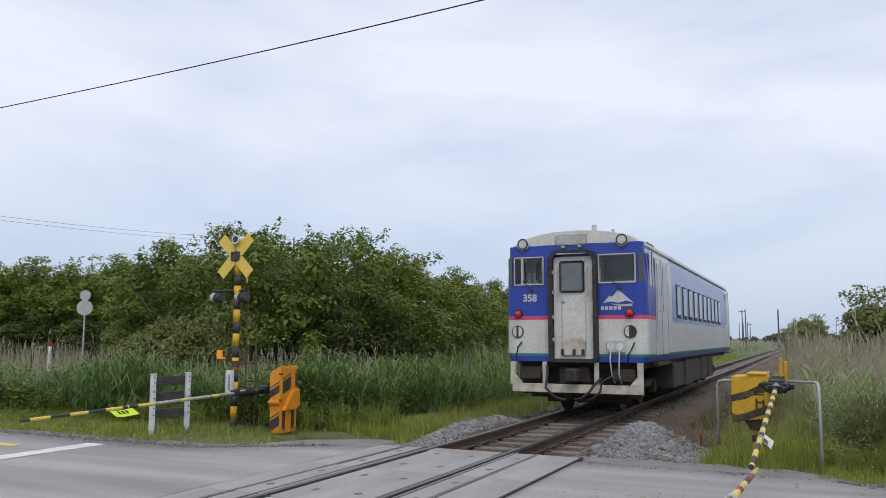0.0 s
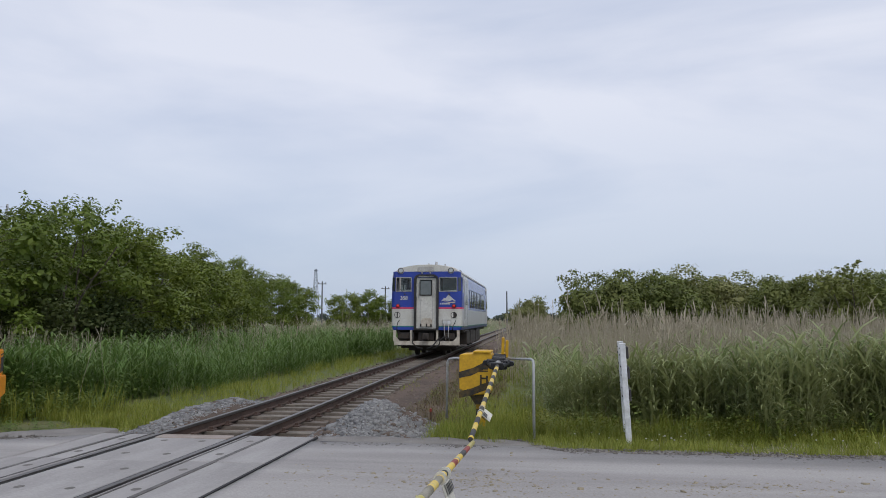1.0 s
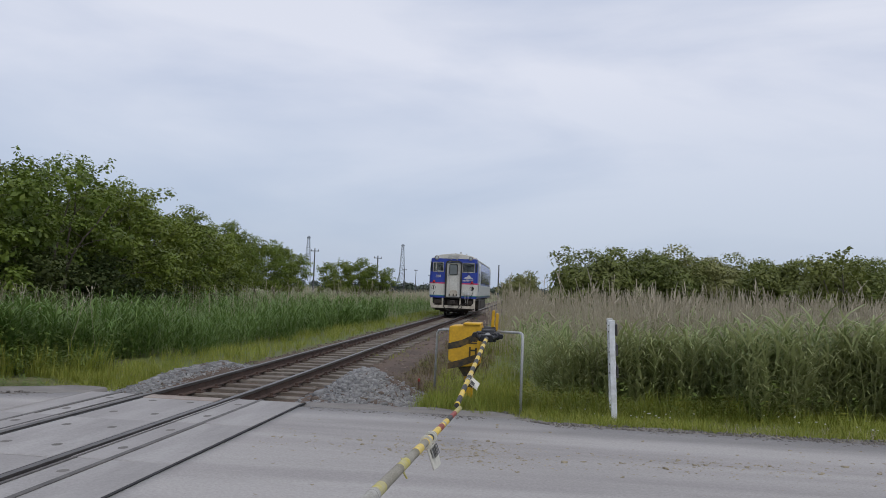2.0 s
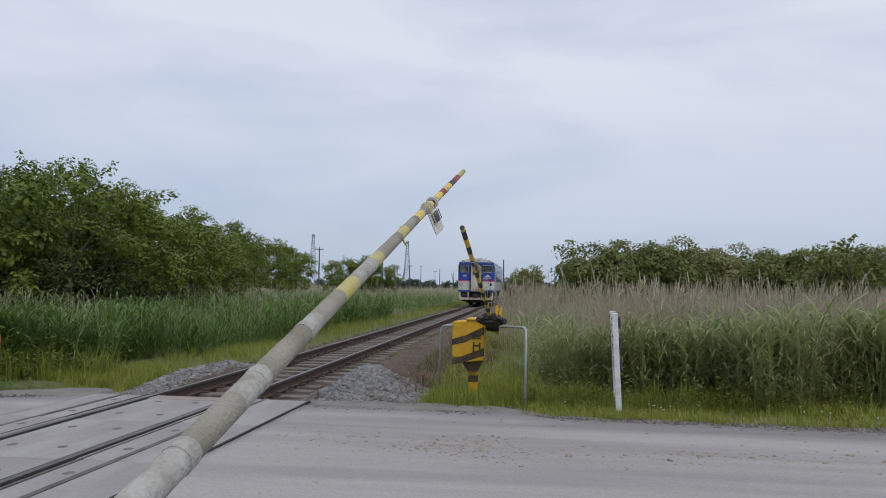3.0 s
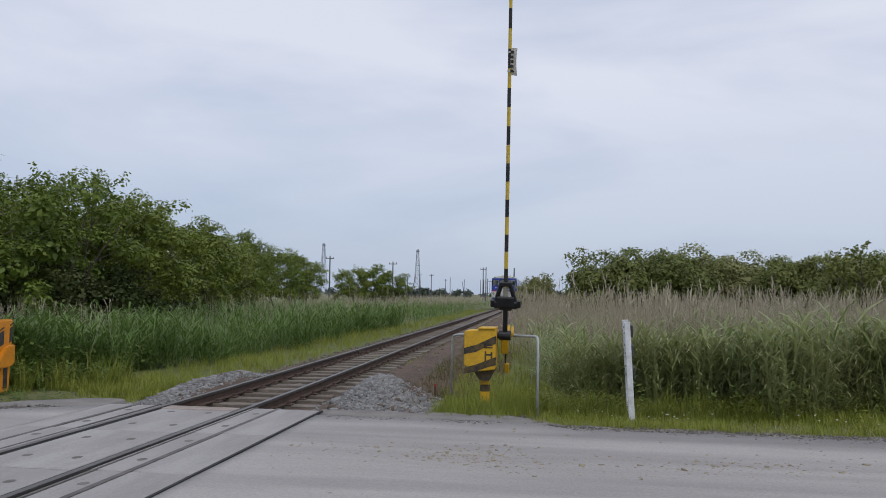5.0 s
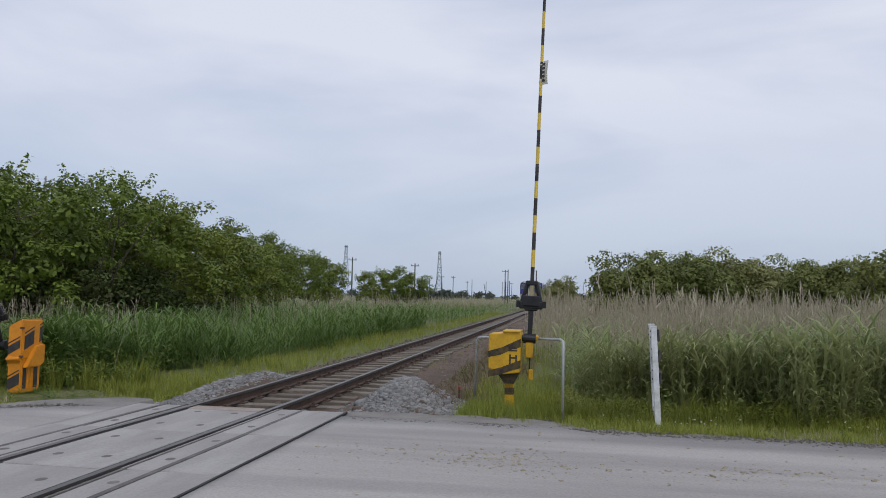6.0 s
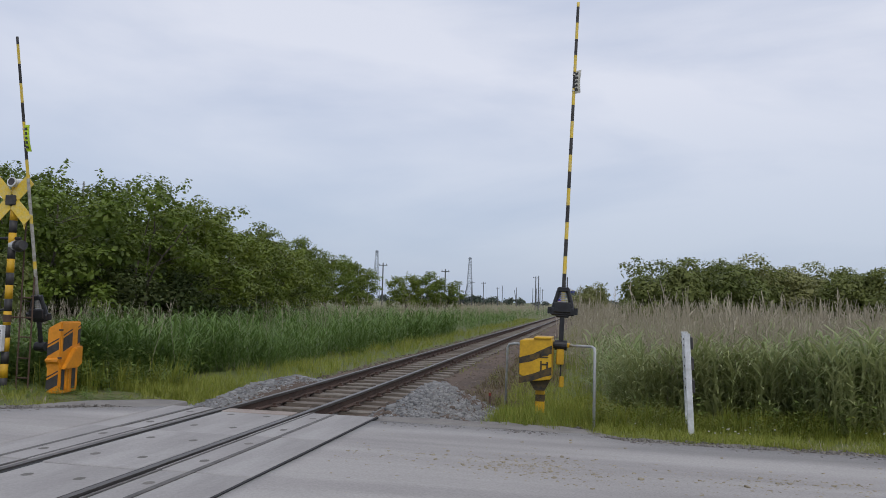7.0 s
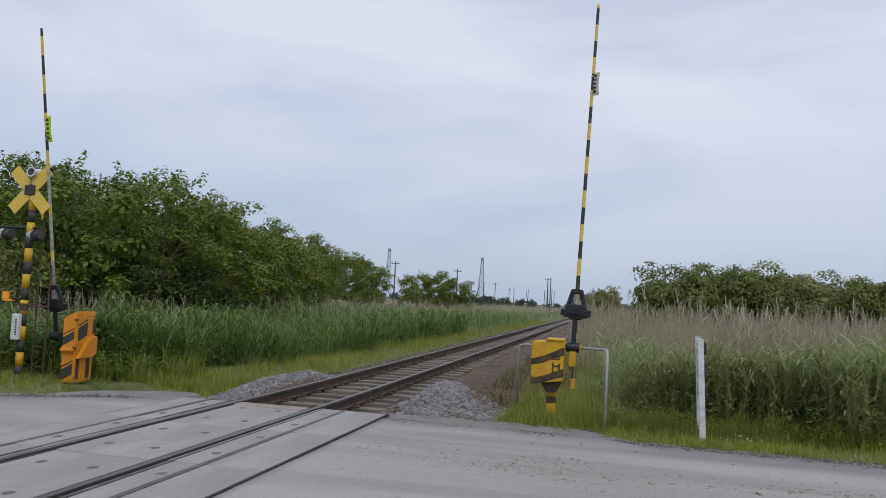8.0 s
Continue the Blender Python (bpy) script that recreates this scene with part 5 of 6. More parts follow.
def dry_stalk(seed, plume=True):
    """A dead reed: a thin stalk with a drooping plume."""
    rng = np.random.RandomState(seed)
    v, f = [], []
    bend = rng.uniform(-0.12, 0.12, 2)

    def quad(a, b, w0, w1, az):
        s = np.array([math.cos(az), math.sin(az), 0])
        i = len(v)
        v.extend([a - s * w0, a + s * w0, b + s * w1, b - s * w1])
        f.append((i, i + 1, i + 2, i + 3))

    pts = [np.array([bend[0] * u * u, bend[1] * u * u, u]) for u in (0.0, 0.5, 1.0)]
    for a, b in zip(pts, pts[1:]):
        quad(a, b, 0.0033, 0.0026, 0.4)
        quad(a, b, 0.0033, 0.0026, 2.0)
    if plume:
        d = rng.uniform(0, 6.28)
        for k in range(5):
            a = pts[-1] - np.array([0, 0, 0.02 * k])
            az = d + rng.normal(0, 0.5)
            b = a + np.array([math.cos(az) * 0.045, math.sin(az) * 0.045, 0.10 - 0.035 * k])
            quad(a, b, 0.0052, 0.0025, az + 1.57)
    else:
        for k in range(2):
            a = pts[1] * rng.uniform(0.6, 1.7)
            az = rng.uniform(0, 6.28)
            quad(a, a + np.array([math.cos(az) * 0.10, math.sin(az) * 0.10, 0.06]), 0.006, 0.001, az + 1.57)
    return np.array(v), np.array(f)


def field(count, pick, tall, seed, size=1.0, lean=0.12, sink=0.02, rough=0.42):
    rng = np.random.RandomState(seed)
    rows = np.empty((count, 7))
    for i in range(count):
        x, y = pick(rng)
        h = tall * (1 + rough * noise.noise((x * 0.4, y * 0.4, seed * 3.1)) + 0.5 * rough * noise.noise((x * 1.3, y * 1.1, seed * 1.7))) * rng.uniform(0.7, 1.15)
        rows[i] = (x, y, ground_z(x, y) - sink, rng.uniform(0, 6.28), h * size, h, rng.normal(0, lean))
    return rows


def near_y(rng, a, b, power):
    return a + (b - a) * rng.uniform() ** power


def pick_reed_right(rng):
    while True:
        y = near_y(rng, 11.9, 48, 2.4)
        x = rng.uniform(4.2, 8 + 0.75 * y)
        front = 12.35 + 0.9 * noise.noise((x * 0.7, 0, 5)) + 0.4 * noise.noise((x * 2.3, 0, 9)) + 1.6 * max(0.0, 6.2 - x)
        if y > front:
            return x, y


def pick_front_right(rng):
    x = rng.uniform(4.6, 15)
    front = 12.15 + 0.9 * noise.noise((x * 0.7, 0, 5)) + 0.4 * noise.noise((x * 2.3, 0, 9)) + 1.3 * max(0.0, 6.2 - x)
    return x, front + 1.4 * rng.uniform() ** 1.5


def pick_bank_front(rng):
    y = near_y(rng, 12.6, 45, 2.0)
    edge = -3.7 - 0.9 * bump(y, 10, 20, 5) + 0.9 * noise.noise((y * 0.5, 0, 8))
    return edge - abs(rng.normal(0, 0.9)), y


def pick_dry_right(rng):
    while True:
        y = near_y(rng, 13.0, 75, 1.7)
        x = rng.uniform(2.9, 8 + 0.7 * y)
        if y > 13.9 + 3.4 * max(0.0, 6.2 - x) + 1.2 * noise.noise((x * 0.5, y * 0.2, 2)):
            return x, y


def pick_reed_left(rng):
    while True:
        y = near_y(rng, 12.2, 75, 2.0)
        x = -3.3 - rng.uniform() ** 1.2 * (6.0 + 0.11 * y)
        edge = -3.6 - 0.9 * bump(y, 10, 20, 5) + 0.9 * noise.noise((y * 0.5, 0, 8))
        if x < edge and not (x > -6.2 and y < 12.9):
            return x, y


def pick_dry_left(rng):
    while True:
        y = near_y(rng, 13, 110, 1.8)
        x = -4.2 - rng.uniform() ** 0.8 * (6.5 + 0.11 * y)
        if noise.noise((x * 0.3, y * 0.15, 4)) > -0.25:
            return x + track_x(y), y


def pick_far_left(rng):
    y = near_y(rng, 55, 135, 1.2)
    return track_x(y) - 3.2 - rng.uniform() ** 1.2 * 0.42 * y, y


def pick_reed_west(rng):
    y = near_y(rng, 11.6, 30, 2.0)
    return rng.uniform(-30, -6.3), y


def broad_reed(seed):
    """A leaning reed with long arching leaves that hang to one side."""
    rng = np.random.RandomState(seed)
    v, f = [], []

    def leaf(p, az, el, length, w, bend, segs=4):
        side = np.array([-math.sin(az), math.cos(az), 0.0])
        base = len(v)
        for k in range(segs + 1):
            u = k / segs
            ww = w * (0.5 + 1.6 * u * (1 - u)) * (1 - u ** 3) + 0.0008
            v.extend([p - side * ww, p + side * ww])
            e = el - bend * u ** 1.3
            p = p + length / segs * np.array([math.cos(az) * math.cos(e), math.sin(az) * math.cos(e), math.sin(e)])
        for k in range(segs):
            a = base + 2 * k
            f.append((a, a + 1, a + 3, a + 2))

    lean = rng.uniform(0.04, 0.22)
    leaf(np.zeros(3), -1.57, 1.5 - lean, 1.0, 0.0035, lean)
    for k in range(10):
        z = 0.03 + 0.90 * (k + rng.uniform(0, 1)) / 10
        leaf(np.array([0.0, -z * z * lean, z]), -1.57 + rng.normal(0, 1.0), rng.uniform(0.7, 1.25), rng.uniform(0.30, 0.50), rng.uniform(0.0125, 0.0195), rng.uniform(1.0, 2.3))
    return np.array(v), np.array(f)


def facing(rows, turn=0.0, loose=0.5):
    """Turns the plants of a field so that they hang towards the open side."""
    rows[:, 3] = turn + np.random.RandomState(len(rows)).normal(0, loose, len(rows))
    return rows


def lower_by_gate(rows):
    """The reeds stand lower towards the barrier machine."""
    k = np.clip(0.82 + 0.045 * (rows[:, 0] - 4.5), 0.82, 1.0)
    rows[:, 4] *= k ** 0.5
    rows[:, 5] *= k
    return rows


BROAD = [broad_reed(60 + k) for k in range(10)]
REED = [blades(k, 6, 1.0, 0, 0.0105 + 0.0007 * k, 3, stem=True) for k in range(10)]
FAR_REED = [blades(40 + k, 5, 1.0, 0, 0.024, 2, stem=True) for k in range(6)]
DRY = [dry_stalk(k, k % 4 == 0) for k in range(12)]
TUFT = [blades(20 + k, 7, 1.0, 0.26, 0.024, 2) for k in range(10)]
LOW_TUFT = [blades(90 + k, 9, 1.0, 0.40, 0.030, 2, (0.25, 1.15)) for k in range(12)]

scatter("reeds", REED, lower_by_gate(field(8200, pick_reed_right, 1.34, 11, 1.0, 0.12, 0.02, 0.3)), M["reed"], "dense green common reeds beside the road")
scatter("dry_reeds", DRY, field(15000, pick_dry_right, 1.76, 12, 0.95, 0.07, 0.02, 0.16), M["straw"], "tall dead tan reed stalks with plumes")
scatter("reeds", BROAD, lower_by_gate(facing(field(1050, pick_front_right, 1.12, 19, 1.0, 0.10, 0.02, 0.55))), M["reed"], "broad-leaved reeds arching over the verge")
scatter("reeds", BROAD, facing(field(1500, pick_bank_front, 0.98, 20, 1.0, 0.1, 0.02, 0.5), 0.9, 0.8), M["reed_b"], "broad-leaved reeds arching over the railway bank")
scatter("dry_reeds", DRY, field(2300, lambda r: (r.uniform(-32, -9.5), near_y(r, 14.5, 25, 1.0)), 1.30, 30, 1.0, 0.12), M["straw"], "pale dry reed patch before the thicket")
scatter("dry_reeds", DRY, field(1300, lambda r: (-5 - 9 * r.uniform(), near_y(r, 38, 120, 1.3)), 1.45, 31, 1.1, 0.1), M["straw"], "dry reed tops along the far bank")
scatter("reeds", REED, field(4600, pick_reed_left, 0.95, 13, 1.0, 0.12, 0.02, 0.75), M["reed_b"], "green reeds along the railway bank")
scatter("dry_reeds", DRY, field(700, pick_dry_left, 1.2, 14, 1.1, 0.12), M["straw"], "dead tan reed stalks before the trees")
scatter("reeds", FAR_REED, field(3600, pick_far_left, 0.85, 15), M["reed_b"], "far green reeds beside the track")
scatter("dry_reeds", FAR_REED, field(3000, lambda r: (r.uniform(-75, 40), near_y(r, 90, 330, 1.0)), 1.35, 16), M["straw"], "far pale dry reed field")
scatter("reeds", REED, field(2600, pick_reed_west, 0.98, 17), M["reed_b"], "green reeds behind the verge")
scatter("dry_reeds", DRY, field(320, pick_reed_west, 1.2, 18, 1.1, 0.15), M["straw"], "dead reeds behind the verge")


def herb_kind(seed):
    """A leafy herb: broad leaves up a stem."""
    rng = np.random.RandomState(seed)
    n = 26
    z = rng.uniform(0.15, 1.0, n)
    a = rng.uniform(0, 6.28, n)
    r = rng.uniform(0.02, 0.22, n) * (1.25 - z)
    p = np.stack([np.cos(a) * r, np.sin(a) * r, z], 1)
    ax = np.stack([np.cos(a), np.sin(a), rng.uniform(-0.5, 0.5, n)], 1)
    sd = np.stack([-np.sin(a), np.cos(a), rng.uniform(-0.3, 0.3, n)], 1)
    s = rng.uniform(0.10, 0.18, n)[:, None]
    q = np.stack([p, p + ax * s * 0.5 + sd * s * 0.3, p + ax * s, p + ax * s * 0.5 - sd * s * 0.3], 1)
    return q.reshape(-1, 3), np.arange(n * 4).reshape(-1, 4)


HERB = [herb_kind(k) for k in range(8)]


def pick_verge(rng):
    while True:
        if rng.uniform() < 0.62:
            x = rng.uniform(2.7, 12)
            y = far_edge(x) + 0.22 + 2.6 * rng.uniform() ** 1.4
            if x < 4.3 and (y < 10.45 or rng.uniform() < 0.72):
                continue
        else:
            x = -rng.uniform(2.0, 12.5)
            y = far_edge(x) + 0.45 + 2.9 * rng.uniform() ** 1.3
            if x > -2.9 and y < 11.0:
                continue
        return x, y


def pick_bank(rng):
    y = near_y(rng, 12.5, 90, 1.9)
    s = rng.choice([-1, 1])
    u = rng.uniform(1.7, 3.9) if s < 0 else rng.uniform(2.7, 4.6)
    if s > 0 and y < 13.8:
        u = rng.uniform(3.2, 4.6)
    if s < 0 and y < 16.5:
        u = rng.uniform(2.1, 3.9)
    return track_x(y) + s * u, y


def pick_weeds(rng):
    return 2.95 + abs(rng.normal(0.5, 0.45)), rng.normal(11.45, 0.5)


def pick_track_weeds(rng):
    y = near_y(rng, 19, 80, 1.5)
    return track_x(y) + rng.choice([0.1, 0.95, -0.9, 1.2]) + rng.normal(0, 0.12), y


scatter("verge_grass", LOW_TUFT, field(9500, pick_verge, 0.20, 21, 0.75, 0.12, 0.02, 0.9), M["grass"], "short mown grass on the road verge")
scatter("bank_grass", TUFT, field(5200, pick_bank, 0.34, 22, 0.6, 0.1), M["grass"], "rough grass along the track bank")
scatter("weeds", TUFT, field(420, pick_weeds, 0.30, 23, 0.45, 0.1), M["grass"], "weeds round the barrier machine")
scatter("weeds", TUFT, field(900, lambda r: (3.9 + abs(r.normal(0.6, 2.0)), r.normal(11.7, 0.45)), 0.34, 24, 0.4, 0.1), M["weed"], "yellow-green flowering weeds")
scatter("weeds", HERB, field(460, lambda r: (4.35 + abs(r.normal(0.4, 1.9)), near_y(r, 10.9, 12.6, 1.0)), 0.30, 32, 0.9, 0.15, 0.02, 0.8), M["weed"], "yellow-green leafy weeds in the verge")
scatter("weeds", HERB, field(700, lambda r: (-r.uniform(2.6, 14), near_y(r, 10.3, 11.7, 1.0)), 0.20, 33, 1.3, 0.15, 0.02, 0.8), M["herb"], "low broad-leaved weeds in the verge")
scatter("dry_grass", LOW_TUFT, field(320, pick_verge, 0.17, 34, 0.8, 0.15, 0.02, 0.9), M["straw"], "withered grass in the verge")
scatter("dry_grass", LOW_TUFT, field(1300, lambda r: (r.uniform(1.9, 3.5), near_y(r, 12.8, 30, 1.4)), 0.24, 35, 0.7, 0.15, 0.02, 0.9), M["dead"], "brown dead weeds on the track bank")
scatter("weeds", HERB, field(260, lambda r: (r.uniform(1.8, 3.6), near_y(r, 12.8, 28, 1.3)), 0.26, 36, 0.9, 0.15, 0.02, 0.9), M["weed"], "scattered weeds on the brown track bank")
scatter("track_weeds", TUFT, field(420, pick_track_weeds, 0.14, 25, 0.9, 0.1), M["grass"], "weeds growing between the rails")
scatter("clover_flowers", STONES, field(45, lambda r: (r.uniform(4.6, 10), far_edge(6) + 0.45 + 1.4 * r.uniform() ** 1.2), 0.019, 26, 1.0, 0.0, -0.13), M["bloom"], "small white clover flowers in the verge")


# ---- trees and bushes ----
def pick_herb(rng):
    """Herbs grow in patches before the reeds."""
    while True:
        x = -rng.uniform(3.2, 24) if rng.uniform() < 0.96 else rng.uniform(4.5, 14)
        y = (11.3 if x < 0 else 11.4) + 3.5 * rng.uniform() ** 1.6
        if noise.noise((x * 0.5, y * 0.5, 6)) > -0.02 and not (-5.8 < x < -3.4 and y < 11.9):
            return x, y


scatter("herbs", HERB, field(2300, pick_herb, 0.50, 27, 1.0, 0.12, 0.02, 0.6), M["herb"], "leafy green herbs before the reeds")
scatter("herbs", HERB, field(900, lambda r: (-4.3 - 10 * r.uniform() ** 1.2, near_y(r, 12.4, 18, 1.3)), 0.85, 37, 0.8, 0.12, 0.02, 0.6), M["herb"], "tall leafy herbs among the bank reeds")
scatter("tall_grass", TUFT, field(2200, pick_herb, 0.55, 28, 0.45, 0.15, 0.02, 0.5), M["grass"], "uncut tall grass before the reeds")
scatter("dry_reeds", DRY, field(800, lambda r: (r.uniform(5.4, 14.5), near_y(r, 13.2, 15.8, 1.0)), 1.60, 29, 1.0, 0.16), M["straw"], "dead stalks among the green reeds")


def leaf_cloud(seed, clumps, per, size, droop=0.35, lift=0.25, floor=-1.0):
    """Leaves in loose clumps: folded diamonds turned every way, hanging a little; lift turns them to the sky."""
    rng = np.random.RandomState(seed)
    out = []
    for cx, cy, cz, r in clumps:
        n = max(6, int(per * (r / 0.7) ** 2))
        d = rng.normal(size=(n, 3))
        d /= np.linalg.norm(d, axis=1)[:, None]
        d[:, 2] = np.where(d[:, 2] < floor, -d[:, 2], d[:, 2])
        rad = r * rng.uniform(0.45, 1.08, n) ** 0.6 * (1 + 0.25 * rng.normal(size=n).clip(-1, 1))
        p = np.array([cx, cy, cz]) + d * rad[:, None] * (1, 1, 0.72)
        face = d + rng.normal(0, 0.32, (n, 3))
        face[:, 2] += lift
        face /= np.linalg.norm(face, axis=1)[:, None]
        ax = rng.normal(0, 1.0, (n, 3))
        ax[:, 2] -= droop
        ax -= face * (ax * face).sum(1)[:, None]
        ax /= np.linalg.norm(ax, axis=1)[:, None]
        sd = np.cross(face, ax)
        s = size * rng.uniform(0.6, 1.3, n)[:, None]
        out.append(np.stack([p, p + ax * s * 0.45 + sd * s * 0.29, p + ax * s, p + ax * s * 0.45 - sd * s * 0.29], 1))
    q = np.concatenate(out)
    return q.reshape(-1, 3), np.arange(len(q) * 4).reshape(-1, 4)


def make_tree(name, seed, height, spread, low, lobes, per, leaf_size, material, label, category="tree", stems=1, sprays=9, full=1.0, shoots=3):
    """Stems fork into limbs; each limb ends in a lobe of leafy sprays, with gaps between the lobes and shoots on top."""
    rng = random.Random(seed)
    g = empty(name, pose(0, 0, -50), label, category)
    bm = bmesh.new()
    clumps, cores, stem_pts = [], [], []
    for s in range(stems):
        a = rng.uniform(0, 6.28)
        p = Vector((rng.uniform(-0.3, 0.3), rng.uniform(-0.3, 0.3), -0.15)) * (1 if stems > 1 else 0.2)
        d, r = Vector((math.cos(a) * 0.2, math.sin(a) * 0.2, 1)), 0.10 * height / 6 / stems ** 0.3
        while p.z < height * 0.70:
            q = p + d.normalized() * height * 0.12
            add_cyl(bm, p, q, r, r * 0.84, 7)
            r *= 0.84
            stem_pts.append((q, r))
            p, d = q, d + Vector((rng.uniform(-0.25, 0.25), rng.uniform(-0.25, 0.25), 0))
    size = spread / 2.35
    for k in range(lobes):
        az = 2.4 * k + rng.uniform(-0.5, 0.5)
        u = (k + 0.5) / lobes
        z = low + (0.90 - low) * u + rng.uniform(-0.04, 0.04)
        w = spread * max(0.12, 1 - (abs(z - 0.50) / 0.52) ** 2.0) ** 0.5 * rng.uniform(0.45, 0.92)
        c = Vector((math.cos(az) * w, math.sin(az) * w, z * height))
        q, r = min(stem_pts, key=lambda t: (t[0] - c).length + 3 * max(0.0, t[0].z - c.z + 0.3))
        m = q.lerp(c, 0.55) + Vector((0, 0, 0.12))
        add_cyl(bm, q, m, r * 0.55, r * 0.35, 5)
        add_cyl(bm, m, c, r * 0.35, r * 0.10, 5)
        big = rng.uniform(0.62, 1.0) * size * full
        cores.append((c.x, c.y, c.z - 0.05, big * 0.66 * full))
        for j in range(sprays):
            o = Vector((rng.gauss(0, 0.56), rng.gauss(0, 0.56), rng.gauss(0.08, 0.36))) * big
            clumps.append((c.x + o.x, c.y + o.y, c.z + o.z, rng.uniform(0.26, 0.52) * size * full))
        if z > 0.6:
            for j in range(shoots):
                sx, sy, top = rng.gauss(0, 0.4) * big, rng.gauss(0, 0.4) * big, rng.uniform(0.5, 1.0) * big
                for i in range(4):
                    clumps.append((c.x + sx * (1 + 0.12 * i), c.y + sy * (1 + 0.12 * i), c.z + top * (0.5 + 0.2 * i), (0.20 - 0.035 * i) * size))
    part("trunk", bm, M["bark"], g, "grey trunk and limbs")
    v, f = leaf_cloud(seed, clumps, per, leaf_size, 0.35, 0.45, -0.35)
    cv, cf = leaf_cloud(seed + 500, cores, 150, leaf_size * 1.7, 0.2, 0.3)
    v, f = np.concatenate([v, cv]), np.concatenate([f, cf + len(v)])
    crown = new("crown", quick_mesh("crown", v, f, material))
    crown.parent = g
    tagged(crown, "uneven leafy crown")
    return g


TREES = [make_tree("tree", 31 + k, 6.0, 2.35, 0.22, 19, 170, 0.150, M["leaf"], "dark green broadleaf tree in the thicket", stems=2) for k in range(4)]
OPEN_TREE = make_tree("tree", 45, 6.0, 2.5, 0.42, 11, 150, 0.125, M["leaf"], "open-crowned broadleaf tree with bare limbs showing", stems=3, sprays=7)
BUSHES = [make_tree("bush", 51 + k, 4.0, 2.3, 0.22, 22, 180, 0.165, M["leaf_c" if k == 1 else "leaf_b"],
                    ("rounded pale willow" if k == 1 else "rounded green") + " bush behind the reeds", "bush", 3, full=1.32, shoots=0) for k in range(3)]
SPARSE = make_tree("sparse_tree", 71, 4.2, 1.7, 0.45, 9, 60, 0.16, M["leaf_b"], "half-bare tree with tufts of leaves on thin twigs", stems=2, sprays=4)


def plant(src, x, y, h, base_h, wide=1.0, group="thicket trees", turn=None):
    r = random.Random(int(x * 37 + y * 11))
    z = ground_z(x, y) - 0.05
    t = copy_thing(src, pose(x, y, z, 0, 0, r.uniform(0, 360) if turn is None else turn))
    k = (h - z) / base_h
    t.scale = (wide * (0.55 + 0.45 * k), wide * (0.55 + 0.45 * k), k)
    return tagged(t, group=group)


row = [(-14.3, 24.6, 5.8), (-13.4, 28.0, 5.9), (-13.9, 32.5, 5.9), (-15.6, 37.0, 6.2), (-16.6, 41.5, 6.0), (-17.6, 46.5, 6.2), (-18.6, 52.0, 6.0), (-20.0, 58.0, 6.2),
       (-21.0, 65.0, 6.2), (-22.0, 73.0, 6.1), (-23.2, 82.0, 6.0), (-24.5, 91.0, 5.4), (-20.5, 97.0, 5.0), (-18.4, 101.0, 5.4), (-16.6, 104.0, 4.6),
       (-17.6, 26.2, 6.2), (-17.4, 30.5, 6.3), (-18.0, 35.0, 6.2), (-20.2, 40.5, 6.3), (-22.0, 47.5, 6.2), (-24.0, 55.0, 6.3), (-26.0, 66.0, 6.3), (-27.5, 80.0, 6.2),
       (-21.4, 27.0, 5.7), (-25.2, 29.0, 5.5), (-22.5, 33.0, 6.0), (-28.0, 36.0, 5.7)]
for k, (x, y, h) in enumerate(row):
    plant(OPEN_TREE if k in (1, 15) else TREES[k % 4], x, y, h * (0.99 if y < 31 else 0.93), 6.0, 1.12)
# undergrowth added to fill the tree feet; its dark leaf colour stands for shade
UNDER = make_tree("bush", 81, 3.0, 2.0, 0.10, 12, 120, 0.14, M["under_leaf"], "undergrowth bush added at the foot of the thicket, leaf colour darkened for shade", "bush", 3)
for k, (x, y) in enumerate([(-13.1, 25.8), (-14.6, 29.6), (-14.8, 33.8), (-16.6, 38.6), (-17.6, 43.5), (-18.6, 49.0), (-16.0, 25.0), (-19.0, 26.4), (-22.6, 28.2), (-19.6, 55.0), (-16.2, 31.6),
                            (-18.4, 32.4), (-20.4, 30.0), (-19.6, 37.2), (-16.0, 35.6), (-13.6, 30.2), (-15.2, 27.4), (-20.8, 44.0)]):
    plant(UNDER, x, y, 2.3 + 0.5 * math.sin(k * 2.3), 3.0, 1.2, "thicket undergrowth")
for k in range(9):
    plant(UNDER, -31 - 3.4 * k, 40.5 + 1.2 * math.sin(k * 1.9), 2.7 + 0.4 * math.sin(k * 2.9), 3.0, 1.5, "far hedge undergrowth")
for k in range(19):
    plant(TREES[(k * 3 + 1) % 4], -30 - 1.8 * k, 43 + 4 * (k % 2) + 1.5 * math.sin(k * 2.0), 6.9 + 0.6 * math.sin(k * 1.7), 6.0, 1.35, "far hedge trees")
for k, x, y, h, w in [(0, 7.6, 40, 3.75, 0.95), (2, 9.6, 41, 3.95, 1.0), (1, 13.2, 46, 4.35, 1.1), (0, 11.2, 44, 3.9, 0.95), (1, 15.2, 48, 4.2, 1.0), (2, 17.0, 43, 3.75, 0.9), (0, 6.6, 42, 3.0, 0.7),
                      (2, 19.2, 42, 3.9, 0.95), (0, 22.0, 43, 3.9, 0.95), (2, 26, 44, 3.6, 1.1), (2, 18.2, 47, 3.9, 1.0), (0, 30, 46, 3.7, 1.1), (1, 24.2, 47, 4.0, 1.0)]:
    plant(BUSHES[k], x, y, 0.855 * h, 4.0, w, "bushes behind the reeds")
plant(SPARSE, 18.2, 38.5, 4.1, 4.2, 1.0, "bushes behind the reeds")
